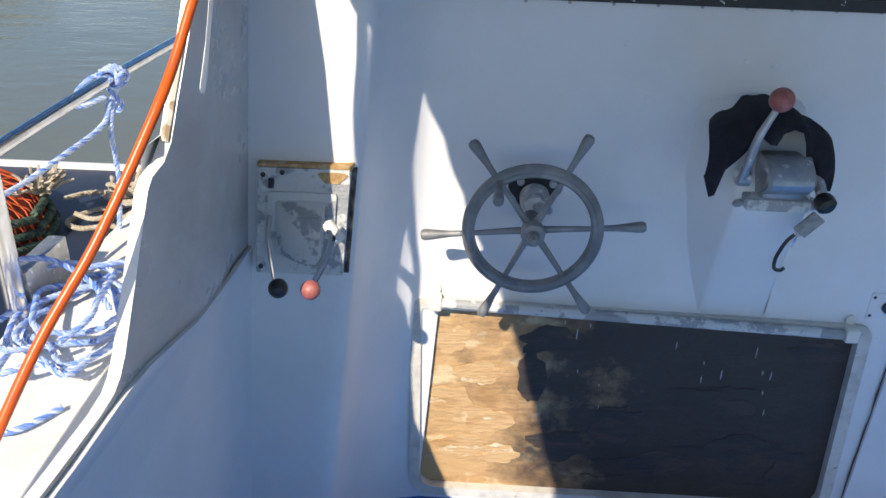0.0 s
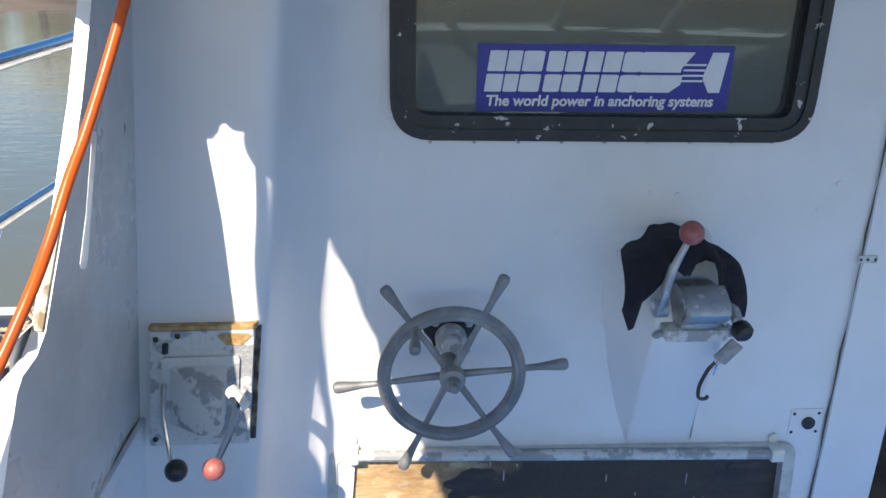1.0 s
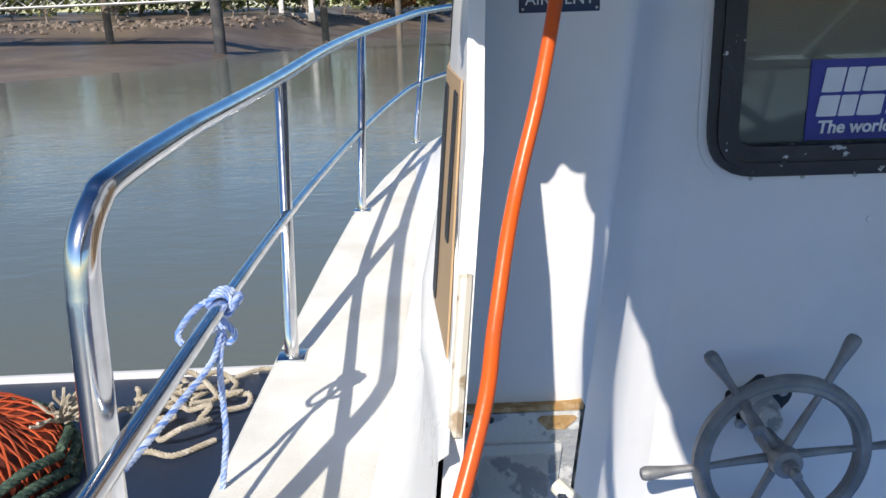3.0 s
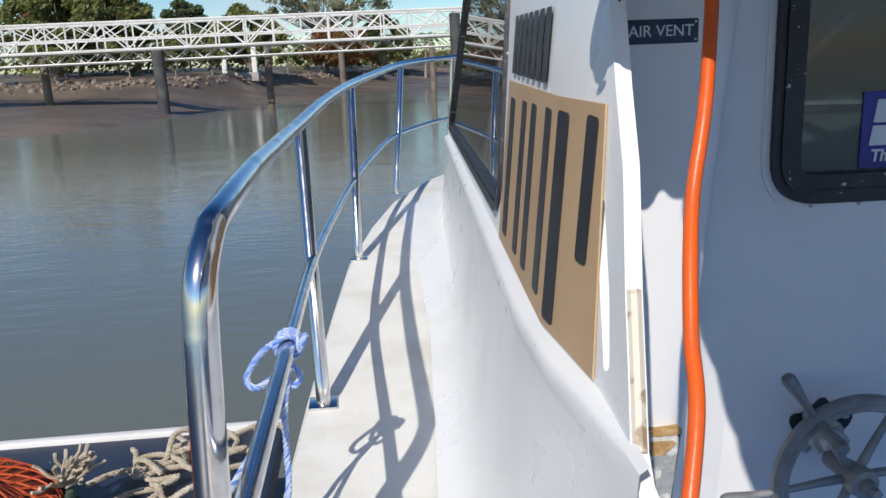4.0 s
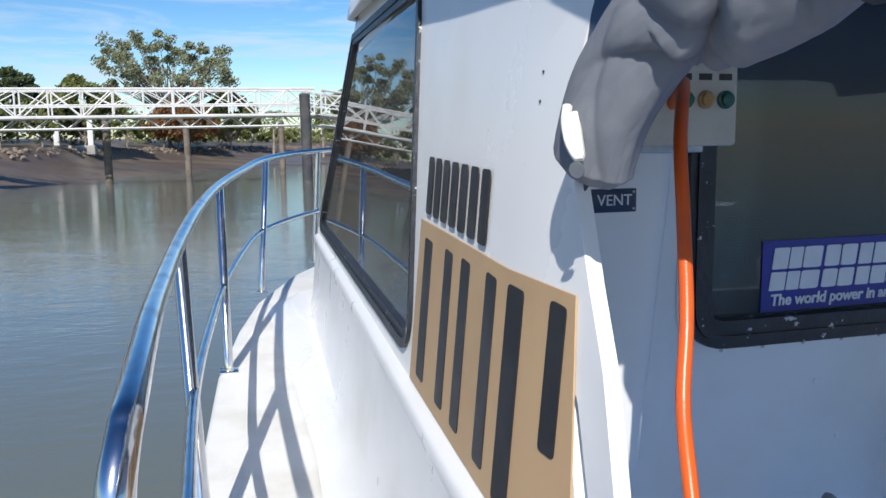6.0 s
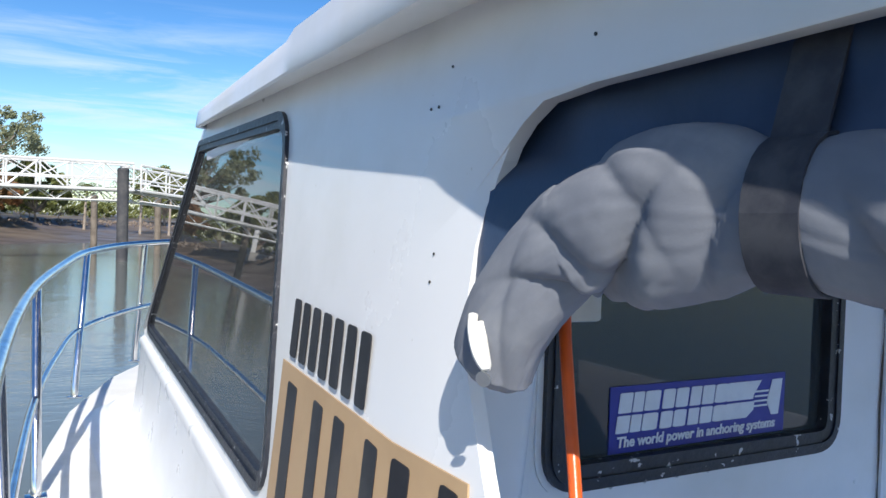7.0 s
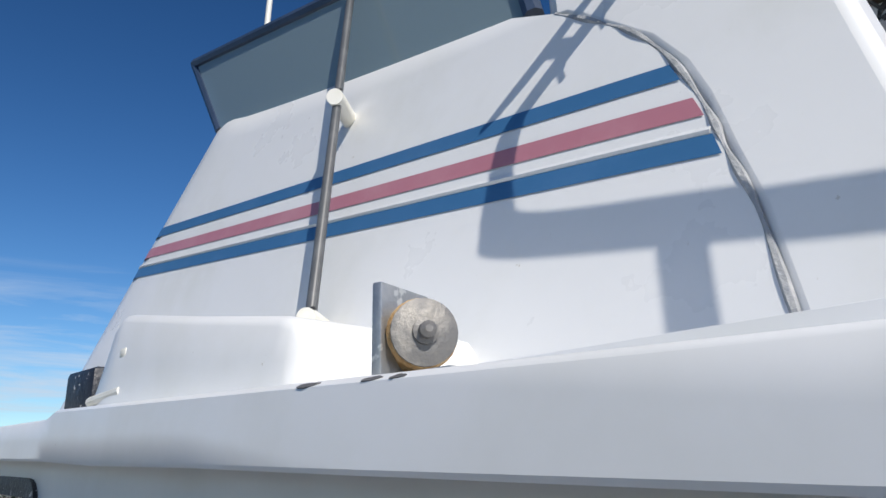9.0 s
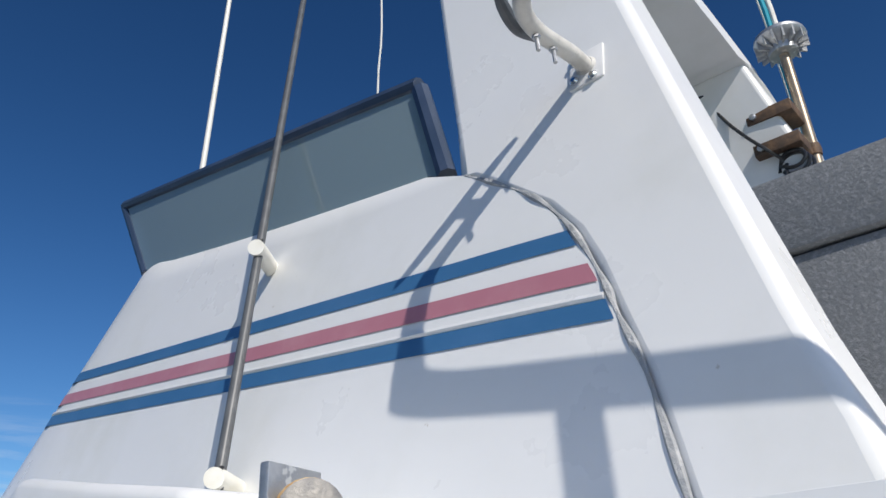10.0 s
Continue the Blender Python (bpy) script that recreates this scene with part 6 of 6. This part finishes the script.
heap = thing("rope_heap", "frayed beige rope heaped on the navy deck", "rope")
bm = bmesh.new()
rnd = random.Random(21)
for k in range(7):
    cx, cy = -1.16 + rnd.uniform(-0.1, 0.12), 2.52 + rnd.uniform(-0.14, 0.14)
    a0 = rnd.uniform(0, 6)
    pts = []
    for j in range(9):
        a = a0 + 0.62 * j
        pts.append((cx + rnd.uniform(0.05, 0.12) * math.cos(a) * 1.2, cy + rnd.uniform(0.05, 0.13) * math.sin(a), 0.462 + 0.012 * k * rnd.random() + 0.01))
    rope_strands(bm, smooth_path(pts, 5), 0.0095, 0.04)
part("tangle", bm, ROPEBEIGE, heap)
part("lead", rope([(-1.12, 2.58, 0.47), (-1.05, 2.68, 0.475), (-0.95, 2.78, 0.475), (-0.90, 2.80, 0.47), (-0.86, 2.805, 0.45), (-0.845, 2.80, 0.36)], 0.0095, 0.04), ROPEBEIGE, heap)
part("tail", rope([(-1.2, 2.42, 0.465), (-1.28, 2.40, 0.463), (-1.33, 2.30, 0.463), (-1.26, 2.25, 0.463), (-1.17, 2.28, 0.463), (-1.08, 2.25, 0.463), (-0.98, 2.33, 0.463)], 0.0095, 0.04), ROPEBEIGE, heap)


# ---- gangway on piles ----
def gangway(name, a, b, drop, height, bays, label):
    g = thing(name, label, "gangway")
    a, b = Vector(a), Vector(b)
    along = (b - a) / bays
    back = Vector((along.y, -along.x, 0)).normalized() * -1.7
    up = Vector((0, 0, height))
    for n, o in (("near_truss", Vector()), ("far_truss", back)):
        bm = bmesh.new()
        for h, r in ((0.0, 0.075), (0.42, 0.045), (1.0, 0.065)):
            add_tube(bm, [a + o + up * h, b + o + up * h], r, 6)
        for k in range(bays + 1):
            p = a + along * k + o
            add_tube(bm, [p, p + up], 0.045, 5)
            if k < bays:
                q = p + along
                add_tube(bm, [p + up * (1 if k % 2 else 0), q + up * (0 if k % 2 else 1)], 0.038, 5)
                add_tube(bm, [p + up * 0.42, q + up * 1.0] if k % 2 else [p + up, q + up * 0.42], 0.028, 5)
        part(n, bm, TRUSS, g)
    bm = bmesh.new()
    for k in range(bays * 2 + 1):
        p = a + along * (k / 2)
        add_tube(bm, [p, p + back], 0.04, 5)
    add_grid(bm, [[a + Vector((0, 0, 0.1)), a + back + Vector((0, 0, 0.1))], [b + Vector((0, 0, 0.1)), b + back + Vector((0, 0, 0.1))]])
    part("walkway", bm, TRUSS, g)
    bm = bmesh.new()
    low = Vector((0, 0, -0.55))
    for o in (Vector((0, 0.3, 0)), back * 0.9):
        add_tube(bm, [a + o + low, b + o + low], 0.05, 5)
        for k in range(bays * 2):
            p, q = a + along * (k / 2) + o, a + along * ((k + 1) / 2) + o
            add_tube(bm, [p + low * (k % 2), q + low * ((k + 1) % 2)], 0.028, 5)
    part("under_frame", bm, TRUSS, g)
    return g


gangway("gangway", (-46, 39.5, 2.75), (5.2, 43, 3.45), 0.5, 1.35, 36, "long white steel truss gangway on dark piles")
gangway("gangway", (5.6, 43.3, 3.45), (22, 52, 2.2), 0.5, 1.3, 12, "white steel truss ramp beyond the pile")


def pile(x, y, top, r, mat, name, label):
    p = thing(name, label, "pile", group="piles under the gangway")
    zb = min(ground_z(x, y), -0.1) - 1.0
    part("shaft", tube([(x, y, zb), (x + 0.03, y, (zb + top) / 2), (x, y, top)], r, 14), mat, p)
    part("cap", lathe([(r * 1.06, 0), (r * 1.06, 0.10), (r * 0.8, 0.16)], Matrix.Translation((x, y, top - 0.06)), 14), mat, p)


for x, y, top, r in ((-10.4, 41.5, 3.05, 0.30), (4.5, 41.5, 4.35, 0.27), (-27.0, 40.2, 2.85, 0.28), (-38.0, 39.5, 2.8, 0.28)):
    pile(x, y, top, r, PILE, "pile", "dark tarred round mooring pile")
for x, y, top in ((-5.5, 45.5, 3.3), (-1.65, 56.0, 3.4), (4.6, 56.0, 3.4), (7.9, 52.0, 3.4), (-17.0, 44.5, 2.9), (11.5, 54, 3.0), (15, 56, 3.0), (-23, 44, 2.9)):
    pile(x, y, top, 0.21, OLDPILE, "timber_pile", "weathered brown timber pile")
for x in (-11.5, -9.05):
    o = thing("white_post", "white concrete post on a pale footing", "post", group="white posts under the gangway")
    part("post", box((x - 0.2, 67.8, 1.2), (x + 0.2, 68.2, 4.15), 0.03), TRUSS, o)
tagged(link("concrete_pad", box((-12.5, 67.2, ground_z(-10, 68) - 0.4), (-8.7, 68.8, ground_z(-10, 68) + 0.32), 0.05), CONCRETE), "pale concrete footing on the mud", "footing")


# ---- trees ----
def leaf_cloud(bm, centre, radius, count, size, rnd, flat=0.7):
    """Small leaf blades scattered through a clump, denser towards its outside."""
    for _ in range(count):
        d = Vector((rnd.gauss(0, 1), rnd.gauss(0, 1), rnd.gauss(0, 1)))
        d = d.normalized() * radius * rnd.random() ** 0.45
        d.z *= flat
        p = centre + d
        n = Vector((rnd.uniform(-1, 1), rnd.uniform(-1, 1), rnd.uniform(-0.6, 1))).normalized()
        t = n.orthogonal().normalized()
        s = n.cross(t)
        l, w = size * rnd.uniform(0.6, 1.4), size * rnd.uniform(0.3, 0.6)
        bm.faces.new([bm.verts.new(p + t * l), bm.verts.new(p + s * w), bm.verts.new(p - t * l), bm.verts.new(p - s * w)])


def tree(name, label, at, height, spread, trunk_h, clumps, leaves, leaf, seed, leaf_mat, bark, shape="round", lean=0.0):
    rnd = random.Random(seed)
    t = thing(name, label, "tree")
    base = Vector(at)
    bm, lm = bmesh.new(), bmesh.new()
    fork = base + Vector((lean * trunk_h, 0, trunk_h))
    add_tube(bm, smooth_path([base - Vector((0, 0, 0.3)), base.lerp(fork, 0.5) + Vector((rnd.uniform(-0.2, 0.2), 0, 0)), fork], 4), lambda f: 0.022 * height * (1 - 0.45 * f), 8)
    for k in range(clumps):
        a = 2 * math.pi * (k / clumps) * 1.618 * 3 + rnd.uniform(-0.4, 0.4)
        f = (k + 0.5) / clumps
        rr = spread * math.sqrt(rnd.uniform(0.08, 1.0))
        h = trunk_h + (height - trunk_h) * (0.12 + 0.85 * f)
        if shape == "umbrella":
            h = trunk_h + (height - trunk_h) * (0.30 + 0.70 * f)
        if shape == "round":
            rr *= math.sqrt(max(0.12, 1 - (2 * f - 0.85) ** 2))
        elif shape == "cone":
            rr *= 1.05 - f
        elif shape == "umbrella":
            rr *= 0.45 + 0.75 * math.sin(min(1.0, 0.25 + f) * math.pi * 0.72)
        c = base + Vector((rr * math.cos(a) + lean * h, rr * math.sin(a), h))
        mid = fork.lerp(c, 0.5) + Vector((rnd.uniform(-0.3, 0.3), rnd.uniform(-0.3, 0.3), -0.06 * height * rnd.random()))
        add_tube(bm, smooth_path([fork - Vector((0, 0, rnd.uniform(0, 0.25) * trunk_h)), mid, c], 3), lambda f2: 0.0085 * height * (1 - 0.85 * f2), 5, False)
        size = spread * (rnd.uniform(0.09, 0.19) if shape == "umbrella" else rnd.uniform(0.15, 0.31))
        leaf_cloud(lm, c, size, leaves, leaf, rnd, rnd.uniform(0.55, 0.85))
    part("trunk", bm, bark, t)
    part("crown", lm, leaf_mat, t)
    return t


def gz(x, y):
    return ground_z(x, y) - 0.1


tree("gum_tree", "tall open-crowned gum tree with pale limbs", (-4.0, 92, gz(-4.0, 92)), 11.4, 6.2, 3.8, 84, 105, 0.21, 1, LEAFGUM, BARK, "umbrella")
rnd = random.Random(17)
spots = [(-36, 62, 7.5, 4.2, LEAF, "round"), (-23, 68, 7.4, 3.8, LEAFRUST, "round"), (-22, 62, 6.4, 3.8, LEAF, "round"), (-22, 79, 9.6, 3.2, LEAFDARK, "cone"), (-15.2, 73, 6.0, 2.1, LEAFDARK, "round"), (-10.2, 72, 5.5, 3.3, LEAF, "round"), (-19.5, 66, 6.6, 3.2, LEAF, "round"),
         (-3, 88, 4.8, 4.2, LEAFRUST, "round"), (2.5, 95, 6.6, 3.2, LEAF, "round"), (-42, 64, 9.5, 4.5, LEAFDARK, "round"), (-48, 58, 9, 4.4, LEAF, "round"), (-56, 60, 10, 4.6, LEAFRUST, "round"), (-66, 56, 9, 4.5, LEAF, "round"), (18, 108, 7.5, 4, LEAF, "round"), (25, 112, 8, 4, LEAF, "round"), (33, 116, 8, 4, LEAFDARK, "round")]
for k, (x, y, h, s, m, sh) in enumerate(spots):
    nm = {"olive_leaves": "bushy green riverside tree", "russet_leaves": "bushy tree with russet leaves", "dark_pine_leaves": "dark green pine-like tree"}[m.name]
    tree("riverside_tree", nm + " on the bank", (x, y, gz(x, y)), h, s, h * 0.22, 34, 230, 0.25, 40 + k, m, BARK, sh)
for k in range(26):
    x = -52 + 2.5 * k + rnd.uniform(-0.8, 0.8)
    y = shore(x) + rnd.uniform(27, 34)
    h = rnd.uniform(2.2, 4.2)
    tree("mangrove", "low green mangrove on the bank", (x, y, gz(x, y)), h, h * 0.55, h * 0.2, 11, 230, 0.17, 90 + k, LEAF, BARK)


bm = bmesh.new()
rnd = random.Random(29)
for k in range(150):
    x = -75 + k * 0.86 + rnd.uniform(-0.6, 0.6)
    y = shore(x) + rnd.uniform(38, 52)
    h = rnd.uniform(2.0, 4.6) if x < 0 else rnd.uniform(1.6, 3.6)
    leaf_cloud(bm, Vector((x, y, ground_z(x, y) + h * 0.45)), h * 0.8, 130, 0.26, rnd, 0.75)
tagged(link("far_scrub", bm, LEAF), "dense green scrub along the top of the bank", "scrub", kind="stuff")


def palm(x, y, h, seed):
    rnd = random.Random(seed)
    t = thing("palm_tree", "coconut palm with arching fronds", "tree", group="palms on the bank")
    z = gz(x, y)
    top = Vector((x + 0.3, y, z + h))
    part("trunk", tube(smooth_path([(x, y, z - 0.2), (x + 0.1, y, z + h * 0.5), top], 5), lambda f: 0.16 - 0.05 * f, 8), BARK, t)
    bm = bmesh.new()
    for k in range(19):
        a = 2 * math.pi * k / 19 + rnd.uniform(-0.15, 0.15)
        rise = rnd.uniform(-0.2, 0.9)
        d = Vector((math.cos(a), math.sin(a), 0))
        spine = []
        for j in range(9):
            f = j / 8
            spine.append(top + d * (2.1 * f) + Vector((0, 0, 1.3 * rise * f - 1.7 * f * f)))
        side = d.cross(Vector((0, 0, 1)))
        for j in range(8):
            for s in (-1, 1):
                p, q = spine[j], spine[j + 1]
                w = 0.48 * math.sin(0.35 + 2.6 * j / 8)
                e = (p + q) / 2 + side * s * w + Vector((0, 0, -0.32 * w))
                bm.faces.new([bm.verts.new(p), bm.verts.new(p.lerp(q, 0.6)), bm.verts.new(e)])
    part("crown", bm, PALM, t)


for k, (x, y, h) in enumerate(((11.2, 92, 6.0), (13.0, 94, 7.4), (7.4, 96, 5.2), (16.3, 95, 6.2))):
    palm(x, y, h, k)
